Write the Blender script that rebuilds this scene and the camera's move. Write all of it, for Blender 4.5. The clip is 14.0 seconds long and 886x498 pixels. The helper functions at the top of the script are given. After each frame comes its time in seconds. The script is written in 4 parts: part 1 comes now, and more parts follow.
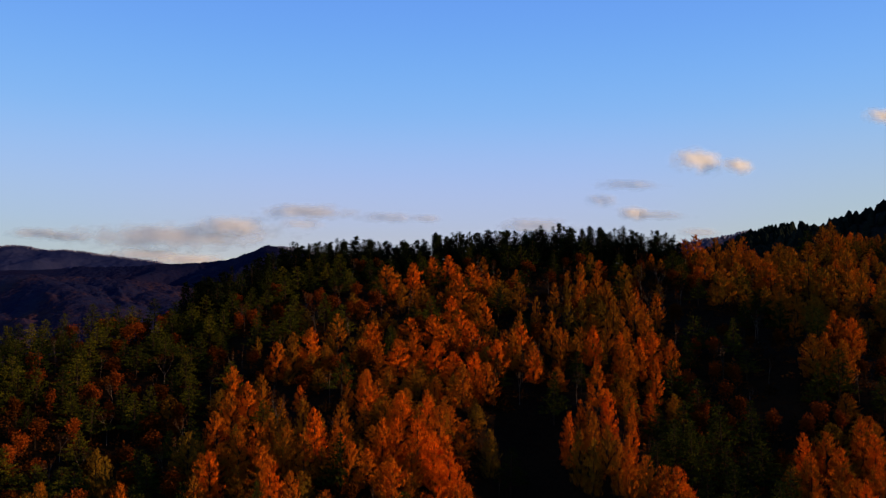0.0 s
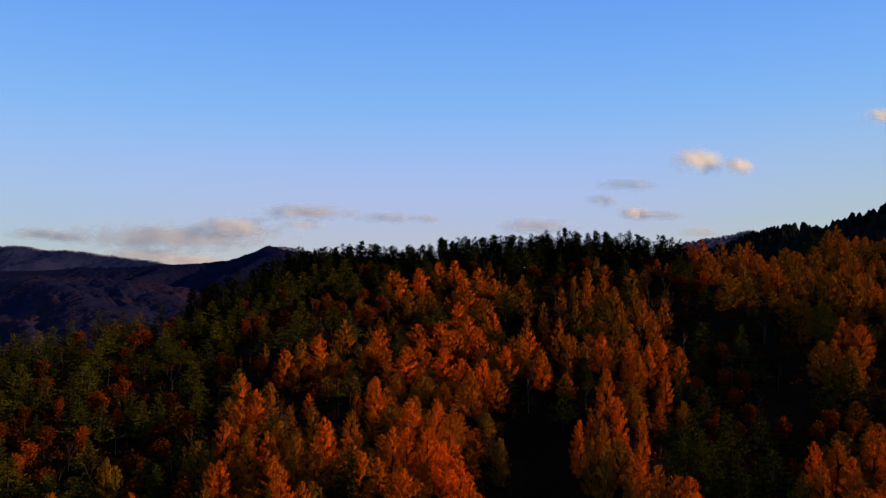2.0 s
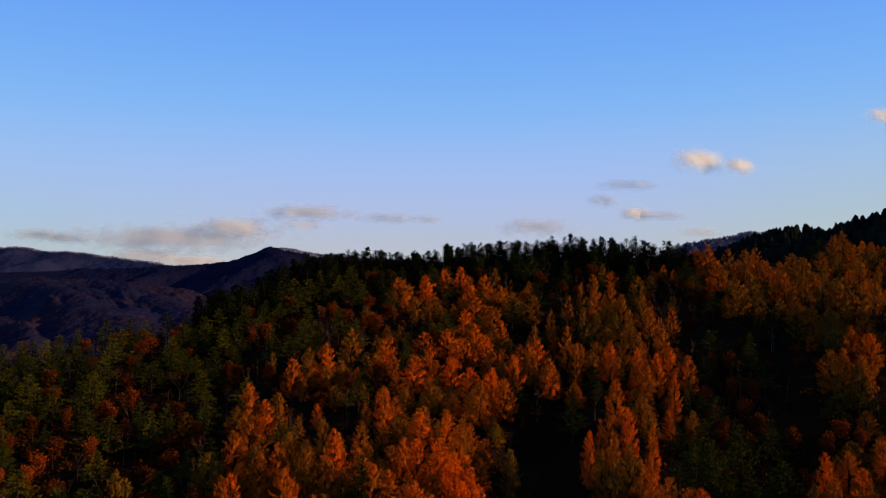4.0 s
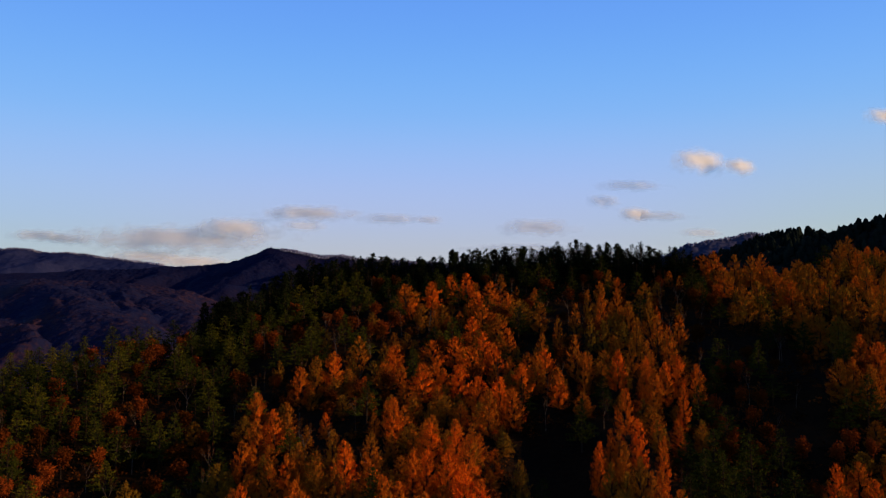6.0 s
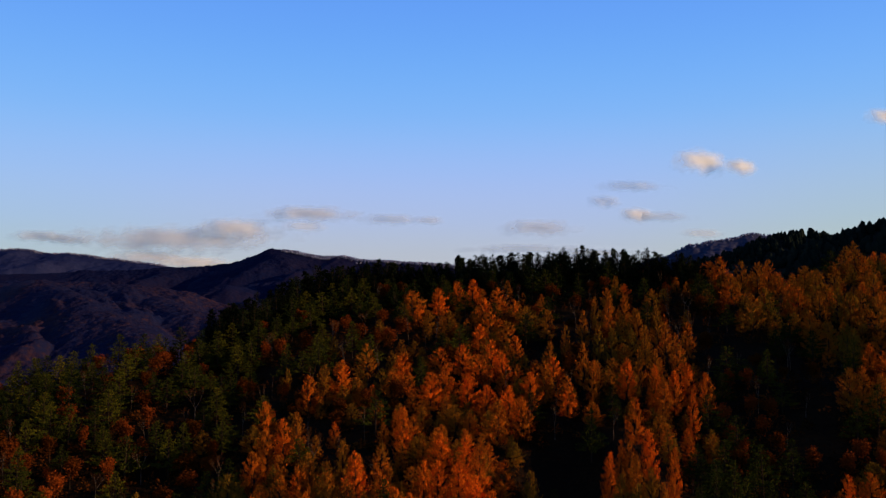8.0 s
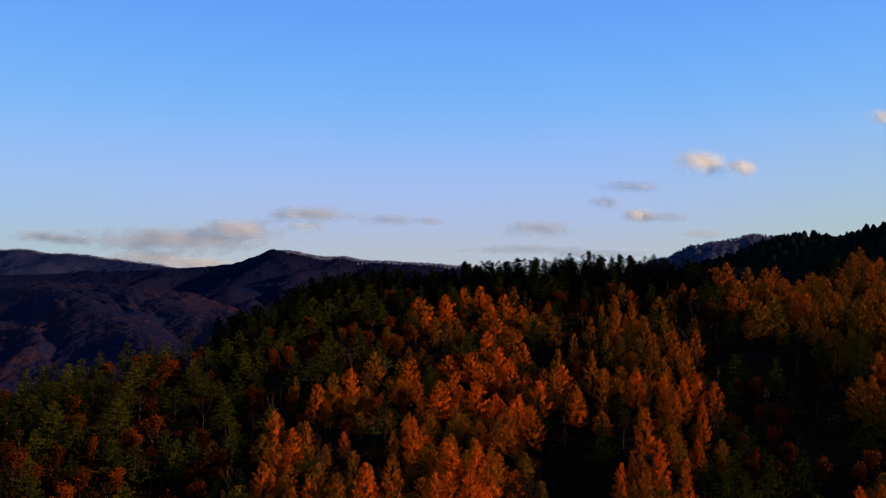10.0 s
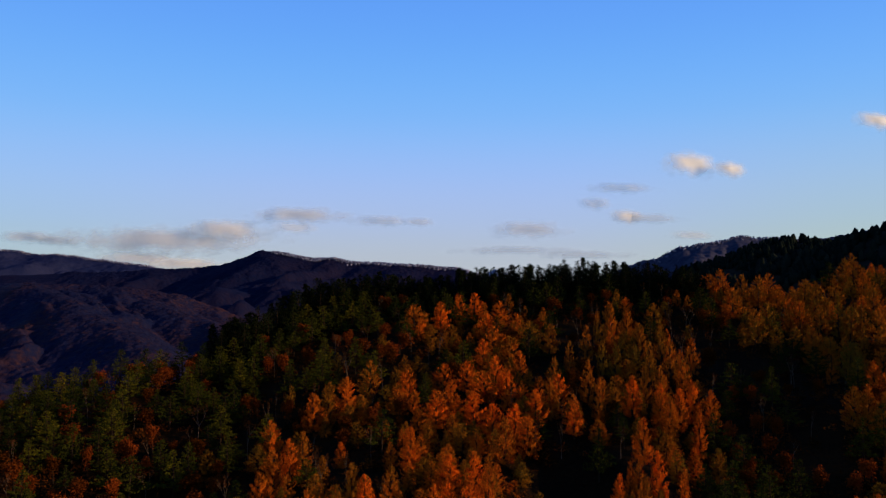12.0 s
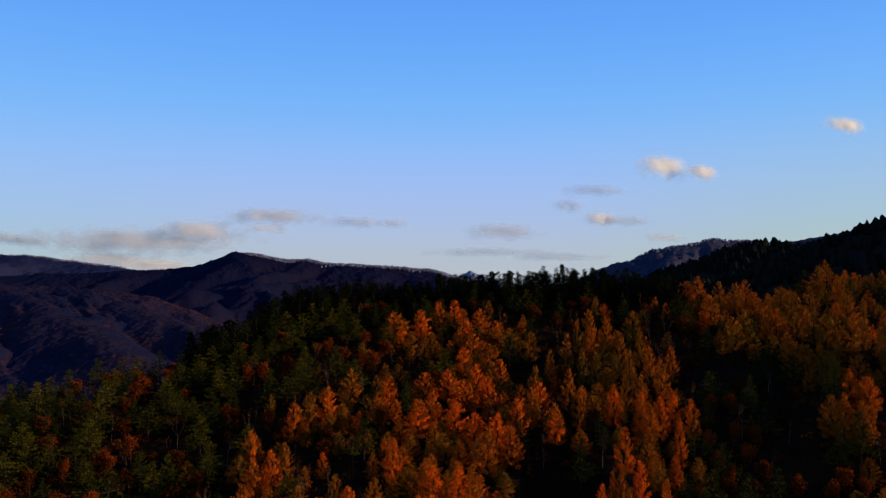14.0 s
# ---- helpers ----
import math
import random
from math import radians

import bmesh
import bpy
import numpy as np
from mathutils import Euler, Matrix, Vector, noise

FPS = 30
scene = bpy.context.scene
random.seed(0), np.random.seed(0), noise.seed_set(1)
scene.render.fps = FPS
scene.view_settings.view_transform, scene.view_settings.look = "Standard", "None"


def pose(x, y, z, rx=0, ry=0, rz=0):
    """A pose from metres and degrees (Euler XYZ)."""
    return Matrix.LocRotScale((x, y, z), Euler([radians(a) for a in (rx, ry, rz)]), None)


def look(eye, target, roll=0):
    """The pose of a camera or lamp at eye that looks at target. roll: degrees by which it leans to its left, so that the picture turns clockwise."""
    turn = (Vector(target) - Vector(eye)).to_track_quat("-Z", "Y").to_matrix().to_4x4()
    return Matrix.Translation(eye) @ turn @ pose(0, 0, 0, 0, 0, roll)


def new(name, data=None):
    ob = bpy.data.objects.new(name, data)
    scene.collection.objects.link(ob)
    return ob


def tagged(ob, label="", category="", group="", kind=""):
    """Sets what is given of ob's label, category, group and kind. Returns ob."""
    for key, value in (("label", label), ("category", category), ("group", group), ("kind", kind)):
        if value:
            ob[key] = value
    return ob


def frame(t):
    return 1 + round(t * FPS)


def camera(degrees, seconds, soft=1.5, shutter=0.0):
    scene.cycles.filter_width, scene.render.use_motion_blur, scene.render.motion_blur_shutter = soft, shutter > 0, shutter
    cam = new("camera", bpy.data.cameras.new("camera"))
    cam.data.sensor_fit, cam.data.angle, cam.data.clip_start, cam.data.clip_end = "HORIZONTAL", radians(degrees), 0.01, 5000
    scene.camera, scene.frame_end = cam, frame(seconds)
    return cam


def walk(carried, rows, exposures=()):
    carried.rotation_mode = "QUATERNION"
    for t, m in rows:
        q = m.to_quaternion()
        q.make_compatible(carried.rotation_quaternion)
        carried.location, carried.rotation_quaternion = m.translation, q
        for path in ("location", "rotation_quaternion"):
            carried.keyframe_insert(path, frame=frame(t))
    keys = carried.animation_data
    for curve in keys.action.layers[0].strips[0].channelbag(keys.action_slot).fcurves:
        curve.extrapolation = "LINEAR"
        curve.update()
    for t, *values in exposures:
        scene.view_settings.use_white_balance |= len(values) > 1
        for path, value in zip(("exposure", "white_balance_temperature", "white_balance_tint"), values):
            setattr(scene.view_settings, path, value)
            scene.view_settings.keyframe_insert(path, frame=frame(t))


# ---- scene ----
cam = camera(55.9, 14.0, soft=1.3)
# seconds, x, y, z, tilt, lean, turn
PATH = [
    (0, 0.000, 0.000, 0.000, 93.000, 0.000, 0.000),
    (0.5, -0.572, 0.069, 0.205, 92.995, 0.014, 0.006),
    (1, -1.143, 0.138, 0.678, 92.991, 0.028, 0.012),
    (1.5, -1.713, 0.207, 1.382, 92.987, 0.042, 0.018),
    (2, -2.282, 0.276, 2.088, 92.984, 0.056, 0.023),
    (2.5, -2.850, 0.345, 2.757, 92.982, 0.069, 0.027),
    (3, -3.415, 0.413, 3.396, 92.982, 0.081, 0.031),
    (3.6, -4.090, 0.494, 4.137, 92.985, 0.095, 0.035),
    (4.2, -4.764, 0.575, 4.864, 92.989, 0.108, 0.037),
    (4.8, -5.437, 0.654, 5.587, 92.995, 0.119, 0.038),
    (5.5, -6.225, 0.746, 6.428, 93.002, 0.130, 0.040),
    (6, -6.791, 0.811, 7.030, 93.006, 0.136, 0.043),
    (6.5, -7.360, 0.874, 7.632, 93.010, 0.140, 0.047),
    (7, -7.935, 0.937, 8.237, 93.013, 0.143, 0.055),
    (7.5, -8.514, 0.999, 8.845, 93.014, 0.145, 0.066),
    (8, -9.098, 1.060, 9.457, 93.013, 0.144, 0.081),
    (8.6, -9.803, 1.132, 10.198, 93.013, 0.142, 0.104),
    (9.2, -10.511, 1.202, 10.943, 93.013, 0.138, 0.125),
    (9.8, -11.221, 1.272, 11.687, 93.015, 0.132, 0.133),
    (10.5, -12.048, 1.353, 12.548, 93.021, 0.123, 0.112),
    (11, -12.637, 1.409, 13.155, 93.029, 0.115, 0.069),
    (11.25, -12.930, 1.438, 13.456, 93.035, 0.111, 0.022),
    (11.5, -13.223, 1.466, 13.754, 93.041, 0.107, -0.117),
    (11.75, -13.515, 1.494, 14.051, 93.048, 0.103, -0.364),
    (12, -13.806, 1.522, 14.346, 93.055, 0.098, -0.644),
    (12.5, -14.388, 1.577, 14.931, 93.072, 0.089, -1.124),
    (13, -14.968, 1.633, 15.511, 93.091, 0.080, -1.617),
    (13.5, -15.547, 1.688, 16.089, 93.112, 0.070, -2.085),
    (14, -16.125, 1.744, 16.665, 93.132, 0.060, -2.419),
]
walk(cam, [(t, pose(x, y, z, rx, ry, rz)) for t, x, y, z, rx, ry, rz in PATH],
     exposures=[(0, 0.55, 6750, 10), (3, 0.55, 6680, 10), (8, 0.53, 6330, 9), (11, 0.53, 6220, 7), (14, 0.53, 6120, 5)])

rng = random.Random(11)
nrng = np.random.default_rng(11)


def srgb(r, g, b):
    """Linear colour from a display colour of 0 to 255."""
    return tuple(((c / 255 + 0.055) / 1.055) ** 2.4 if c > 10 else c / 255 / 12.92 for c in (r, g, b)) + (1.0,)


# ---------------------------------------------------------------- sky and sun
SUN_EL, SUN_AZ = 13.0, 100.0  # degrees; azimuth clockwise from +y: low on the right
to_sun = Vector((math.sin(radians(SUN_AZ)) * math.cos(radians(SUN_EL)), math.cos(radians(SUN_AZ)) * math.cos(radians(SUN_EL)), math.sin(radians(SUN_EL))))

world = bpy.data.worlds.new("evening_sky")
scene.world = world
world.use_nodes = True
wt = world.node_tree
wt.nodes.clear()
w_out = wt.nodes.new("ShaderNodeOutputWorld")
w_bg = wt.nodes.new("ShaderNodeBackground")
w_sky = wt.nodes.new("ShaderNodeTexSky")
w_sky.sky_type, w_sky.sun_disc = "NISHITA", False
w_sky.sun_elevation, w_sky.sun_rotation = radians(SUN_EL), radians(SUN_AZ)
w_scale = wt.nodes.new("ShaderNodeVectorMath")
w_scale.operation = "SCALE"
w_scale.inputs["Scale"].default_value = 0.10
w_co = wt.nodes.new("ShaderNodeTexCoord")
w_xyz = wt.nodes.new("ShaderNodeSeparateXYZ")
w_ramp = wt.nodes.new("ShaderNodeValToRGB")
w_ramp.color_ramp.interpolation = "B_SPLINE"
stops = [(0.0, srgb(197, 197, 200)), (0.045, srgb(190, 196, 208)), (0.085, srgb(180, 196, 232)), (0.14, srgb(169, 195, 250)),
         (0.21, srgb(131, 190, 255)), (0.30, srgb(109, 171, 255)), (0.40, srgb(96, 152, 250)), (1.0, srgb(70, 115, 205))]
ramp = w_ramp.color_ramp
for k, (at, col) in enumerate(stops):
    e = ramp.elements[k] if k < 2 else ramp.elements.new(at)
    e.position, e.color = at, col
w_mix = wt.nodes.new("ShaderNodeMixRGB")
w_mix.inputs[0].default_value = 0.06
wt.links.new(w_co.outputs["Generated"], w_xyz.inputs[0])
wt.links.new(w_xyz.outputs["Z"], w_ramp.inputs[0])
wt.links.new(w_sky.outputs[0], w_scale.inputs[0])
wt.links.new(w_ramp.outputs[0], w_mix.inputs[1])
wt.links.new(w_scale.outputs[0], w_mix.inputs[2])
# the low sky turns from lavender ahead to cyan on the left and a faint green on the right
w_side, w_low, w_fac, w_tint, w_abs = (wt.nodes.new("ShaderNodeMapRange"), wt.nodes.new("ShaderNodeMapRange"), wt.nodes.new("ShaderNodeMath"), wt.nodes.new("ShaderNodeMixRGB"), wt.nodes.new("ShaderNodeMath"))
w_abs.operation, w_fac.operation, w_tint.blend_type = "ABSOLUTE", "MULTIPLY", "MULTIPLY"
w_side.interpolation_type = w_low.interpolation_type = "SMOOTHSTEP"
w_side.inputs[1].default_value, w_side.inputs[2].default_value = 0.12, 0.50
w_low.inputs[1].default_value, w_low.inputs[2].default_value, w_low.inputs[3].default_value, w_low.inputs[4].default_value = 0.06, 0.26, 1.0, 0.0
w_hue, w_way = wt.nodes.new("ShaderNodeMixRGB"), wt.nodes.new("ShaderNodeMapRange")
w_hue.inputs[1].default_value, w_hue.inputs[2].default_value = (0.91, 1.03, 0.98, 1), (0.97, 1.04, 0.84, 1)
w_way.inputs[1].default_value, w_way.inputs[2].default_value = -0.3, 0.3
wt.links.new(w_xyz.outputs["X"], w_way.inputs[0])
wt.links.new(w_way.outputs[0], w_hue.inputs[0])
wt.links.new(w_hue.outputs[0], w_tint.inputs[2])
wt.links.new(w_xyz.outputs["X"], w_abs.inputs[0])
wt.links.new(w_abs.outputs[0], w_side.inputs[0])
wt.links.new(w_xyz.outputs["Z"], w_low.inputs[0])
wt.links.new(w_side.outputs[0], w_fac.inputs[0])
wt.links.new(w_low.outputs[0], w_fac.inputs[1])
wt.links.new(w_fac.outputs[0], w_tint.inputs[0])
wt.links.new(w_mix.outputs[0], w_tint.inputs[1])
wt.links.new(w_tint.outputs[0], w_bg.inputs[0])
wt.links.new(w_bg.outputs[0], w_out.inputs[0])
w_bg.inputs[1].default_value = 0.66

sun_data = bpy.data.lights.new("sun", "SUN")
sun_data.energy, sun_data.angle, sun_data.color = 5.0, radians(0.6), (1.0, 0.70, 0.42)
sun = new("sun", sun_data)
sun.matrix_world = look(to_sun * 100, (0, 0, 0))

# ---------------------------------------------------------------- materials


def leafy(name, *colours, patch=0.12, grain=1.6, glow=0.25, rough=0.85, spread=0.9, drift=0.8):
    """Foliage: colour varies from tree to tree, from patch to patch and from tuft to tuft; some light passes through."""
    m = bpy.data.materials.new(name)
    m.use_nodes = True
    t = m.node_tree
    t.nodes.clear()
    n, l = t.nodes.new, t.links.new
    out, mix, dif, tra = n("ShaderNodeOutputMaterial"), n("ShaderNodeMixShader"), n("ShaderNodeBsdfPrincipled"), n("ShaderNodeBsdfTranslucent")
    geo, info, big, fine = n("ShaderNodeNewGeometry"), n("ShaderNodeObjectInfo"), n("ShaderNodeTexNoise"), n("ShaderNodeTexNoise")
    attr = n("ShaderNodeAttribute")
    attr.attribute_name = "tree_shade"
    big.inputs["Scale"].default_value, fine.inputs["Scale"].default_value = patch, grain
    big.inputs["Detail"].default_value = 2
    l(geo.outputs["Position"], big.inputs["Vector"])
    l(geo.outputs["Position"], fine.inputs["Vector"])

    def math_node(op, a, b):
        k = n("ShaderNodeMath")
        k.operation = op
        for i, v in enumerate((a, b)):
            if isinstance(v, (int, float)):
                k.inputs[i].default_value = v
            else:
                l(v, k.inputs[i])
        return k.outputs[0]

    whole = math_node("ADD", math_node("MULTIPLY", math_node("ADD", info.outputs["Color"], attr.outputs["Fac"]), spread), math_node("MULTIPLY", math_node("SUBTRACT", big.outputs[0], 0.5), drift))
    tuft = math_node("ADD", math_node("MULTIPLY", geo.outputs["Random Per Island"], 0.14), math_node("MULTIPLY", math_node("SUBTRACT", fine.outputs[0], 0.5), 0.3))
    total = math_node("ADD", math_node("MULTIPLY", whole, 0.75), math_node("ADD", tuft, -0.08))
    r = n("ShaderNodeValToRGB")
    for k, colour in enumerate(colours):
        at = 0.10 + 0.80 * k / (len(colours) - 1)
        e = r.color_ramp.elements[k] if k < 2 else r.color_ramp.elements.new(at)
        e.position, e.color = at, (*colour, 1)
    l(total, r.inputs[0])
    l(r.outputs[0], dif.inputs["Base Color"])
    l(r.outputs[0], tra.inputs["Color"])
    dif.inputs["Roughness"].default_value, dif.inputs["Specular IOR Level"].default_value = rough, 0.0
    mix.inputs[0].default_value = glow
    l(dif.outputs[0], mix.inputs[1])
    l(tra.outputs[0], mix.inputs[2])
    l(mix.outputs[0], out.inputs[0])
    return m


def earthy(name, low, high, scale, fine_scale, bump=0.3, rough=0.95, mid=None, relief=1.0):
    """Bark, soil and far woods: two scales of mottling and a little relief."""
    m = bpy.data.materials.new(name)
    m.use_nodes = True
    t = m.node_tree
    n, l = t.nodes.new, t.links.new
    bs = t.nodes["Principled BSDF"]
    geo, a, b, add, r, bp = n("ShaderNodeNewGeometry"), n("ShaderNodeTexNoise"), n("ShaderNodeTexNoise"), n("ShaderNodeMath"), n("ShaderNodeValToRGB"), n("ShaderNodeBump")
    a.inputs["Scale"].default_value, b.inputs["Scale"].default_value = scale, fine_scale
    a.inputs["Detail"].default_value, b.inputs["Detail"].default_value = 4, 5
    l(geo.outputs["Position"], a.inputs["Vector"])
    l(geo.outputs["Position"], b.inputs["Vector"])
    add.operation = "MULTIPLY_ADD"
    add.inputs[1].default_value = 0.5
    l(b.outputs[0], add.inputs[0])
    half = n("ShaderNodeMath")
    half.operation = "MULTIPLY"
    half.inputs[1].default_value = 0.5
    l(a.outputs[0], half.inputs[0])
    l(half.outputs[0], add.inputs[2])
    r.color_ramp.elements[0].color, r.color_ramp.elements[1].color = (*low, 1), (*high, 1)
    r.color_ramp.elements[0].position, r.color_ramp.elements[1].position = 0.36, 0.66
    if mid:
        e = r.color_ramp.elements.new(0.5)
        e.color = (*mid, 1)
    l(add.outputs[0], r.inputs[0])
    l(r.outputs[0], bs.inputs["Base Color"])
    l(b.outputs[0], bp.inputs["Height"])
    bp.inputs["Strength"].default_value, bp.inputs["Distance"].default_value = bump, relief
    l(bp.outputs[0], bs.inputs["Normal"])
    bs.inputs["Roughness"].default_value, bs.inputs["Specular IOR Level"].default_value = rough, 0.02
    return m


M_LARCH = leafy("larch_needles", (0.105, 0.052, 0.005), (0.23, 0.056, 0.004), (0.52, 0.071, 0.003), (0.79, 0.078, 0.002), glow=0.1)
M_PINE = leafy("pine_needles", (0.008, 0.011, 0.002), (0.030, 0.029, 0.003), (0.088, 0.064, 0.004), glow=0.1)
# Crest pines: silhouette darkness is put into the colour, far below real needles.
M_RIDGE = leafy("silhouette_pine_needles", (0.003, 0.004, 0.002), (0.007, 0.009, 0.003), (0.016, 0.019, 0.005), glow=0.08)
M_OAK = leafy("oak_leaves", (0.034, 0.009, 0.001), (0.115, 0.020, 0.003), (0.22, 0.038, 0.004), glow=0.15)
M_TWIG = leafy("bare_twigs", (0.012, 0.005, 0.002), (0.042, 0.015, 0.005), (0.110, 0.037, 0.011), glow=0.05)
M_SHRUB = leafy("shrub_leaves", (0.010, 0.004, 0.001), (0.050, 0.014, 0.002), (0.150, 0.034, 0.004), glow=0.1)
M_BARK = earthy("brown_bark", (0.008, 0.005, 0.003), (0.030, 0.017, 0.010), 0.8, 9.0)
M_BIRCH = earthy("pale_bark", (0.025, 0.017, 0.012), (0.13, 0.088, 0.060), 1.2, 6.0)
# Litter set far darker than its own colour, standing in for shade.
M_SOIL = earthy("shade_black_litter", (0.003, 0.0015, 0.0005), (0.012, 0.005, 0.0015), 0.06, 0.9)
# Aerial haze and far shade are put into the next five base colours.
M_FAR_A = earthy("hazed_mountain_woods", (0.0025, 0.004, 0.016), (0.009, 0.006, 0.014), 0.006, 0.09, bump=0.7, mid=(0.0045, 0.0045, 0.015), relief=4.0)
# Brown patches imitate sunlit slopes, blue ones shade and haze.
M_FAR_L = earthy("hazed_foothill_woods", (0.004, 0.006, 0.021), (0.030, 0.012, 0.012), 0.006, 0.12, bump=0.7, mid=(0.0075, 0.0065, 0.017), relief=4.0)
M_FAR_B = earthy("hazed_far_woods", (0.005, 0.008, 0.027), (0.014, 0.015, 0.035), 0.004, 0.06, bump=0.5, relief=4.0)
M_FAR_E = earthy("hazed_distant_slopes", (0.07, 0.09, 0.15), (0.12, 0.14, 0.20), 0.004, 0.03, bump=0.3)
M_FAR_D = earthy("hazed_slate_woods", (0.014, 0.015, 0.029), (0.040, 0.035, 0.047), 0.01, 0.06, bump=0.6)
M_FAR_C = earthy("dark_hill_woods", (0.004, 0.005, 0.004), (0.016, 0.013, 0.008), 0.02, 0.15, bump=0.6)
M_FAR_P = leafy("far_pine_needles", (0.003, 0.005, 0.004), (0.007, 0.009, 0.006), (0.016, 0.017, 0.010), patch=0.02, grain=0.2, glow=0.05)

# ---------------------------------------------------------------- mesh helpers


def mesh_of(name, verts, faces, material, smooth=False, shade=None):
    """A mesh from arrays of corners and of triangles or quads."""
    verts, faces = np.asarray(verts, np.float32), np.asarray(faces, np.int32)
    me = bpy.data.meshes.new(name)
    k = faces.shape[1]
    me.vertices.add(len(verts))
    me.vertices.foreach_set("co", verts.ravel())
    me.loops.add(faces.size)
    me.loops.foreach_set("vertex_index", faces.ravel())
    me.polygons.add(len(faces))
    me.polygons.foreach_set("loop_start", np.arange(0, faces.size, k, dtype=np.int32))
    me.polygons.foreach_set("loop_total", np.full(len(faces), k, np.int32))
    me.update(calc_edges=True)
    if shade is not None:
        me.attributes.new("tree_shade", "FLOAT", "POINT").data.foreach_set("value", np.asarray(shade, np.float32))
    if smooth:
        me.polygons.foreach_set("use_smooth", np.ones(len(faces), bool))
    me.materials.append(material)
    return me


class Soup:
    """Collects triangles for one mesh."""

    def __init__(self):
        self.v, self.f = [], []

    def tri(self, a, b, c):
        k = len(self.v)
        self.v += [tuple(a), tuple(b), tuple(c)]
        self.f.append((k, k + 1, k + 2))

    def tube(self, a, b, ra, rb, sides=5):
        """A tapered round limb from a to b."""
        a, b = Vector(a), Vector(b)
        d = (b - a).normalized()
        u = d.orthogonal().normalized()
        w = d.cross(u)
        k = len(self.v)
        for p, r in ((a, ra), (b, rb)):
            for i in range(sides):
                g = 2 * math.pi * i / sides
                self.v.append(tuple(p + (u * math.cos(g) + w * math.sin(g)) * r))
        for i in range(sides):
            j = (i + 1) % sides
            self.f.append((k + i, k + j, k + sides + j))
            self.f.append((k + i, k + sides + j, k + sides + i))

    def arrays(self):
        return np.array(self.v, np.float32), np.array(self.f, np.int32)


def unit(r):
    z = r.uniform(-1, 1)
    g = r.uniform(0, 2 * math.pi)
    s = math.sqrt(1 - z * z)
    return Vector((s * math.cos(g), s * math.sin(g), z))


def tuft(s, r, at, size, along=None, thin=0.5, face=None):
    """One pointed spray of needles or leaves; face: the way that its flat side tends to look."""
    d = unit(r) if along is None else (along + unit(r) * 0.7).normalized()
    n = unit(r) if face is None else (face + unit(r) * 0.48).normalized()
    w = d.cross(n)
    if w.length < 0.05:
        w = d.orthogonal()
    w = w.normalized() * size * thin
    s.tri(at - w, at + w, at + d * size * 1.4)


# ---------------------------------------------------------------- the kinds of tree, each as (wood, foliage) arrays


def larch(seed, height=12.5, radius=5.0, count=94, sprays=4, bare=0.04, size=1.0):
    """A feathery cone of close, rising branches, thick with fine upright needle sprays."""
    r = random.Random(seed)
    wood, crown = Soup(), Soup()
    top = Vector((r.uniform(-0.5, 0.5), r.uniform(-0.5, 0.5), height))
    prev, pr = Vector((0, 0, -3.0)), 0.21
    for k in range(1, 6):
        p = top * (k / 5) + Vector((r.uniform(-0.08, 0.08), r.uniform(-0.08, 0.08), 0))
        q = 0.21 * (1 - k / 5) + 0.02
        wood.tube(prev, p, pr, q, 6)
        prev, pr = p, q
    lean, thin_side = r.uniform(0, 6.28), r.uniform(0, 6.28)
    for k in range(count):
        f = bare + (1 - bare) * ((k + r.random()) / count) ** 1.05
        base = top * (f * 0.92)
        reach = radius * min(1.0, 1.2 * (1 - f)) ** 0.70 * min(1.0, 0.65 + 1.2 * f) * r.uniform(0.72, 1.06) + 0.05
        g = k * 2.399 + r.uniform(-0.5, 0.5)
        reach *= 1 + 0.16 * math.cos(g - lean)
        if math.cos(g - thin_side) > 0.7 and r.random() < 0.35:
            continue
        out = Vector((math.cos(g), math.sin(g), 0))
        d = out + Vector((0, 0, r.uniform(0.25, 0.75) * (0.5 + 0.7 * f)))
        if reach > 0.8 and k % 2:
            wood.tube(base, base + d * reach * 0.92, 0.05, 0.012, 3)
        steps = max(2, int(reach / 0.42))
        for i in range(steps):
            u = 0.25 + 0.75 * (i + 0.3 + r.random() * 0.7) / steps
            at = base + d * reach * u
            for _ in range(sprays + (2 if u > 0.6 else 0)):
                tuft(crown, r, at + unit(r) * (0.25 + 0.2 * u) * (1.1 - 0.6 * f), r.uniform(0.30, 0.68) * size * (1.0 - 0.1 * f), out * 0.5 + Vector((0, 0, 1.4)), 0.18, out * 0.9 + Vector((0, 0, 0.3)))
    return wood.arrays(), crown.arrays()


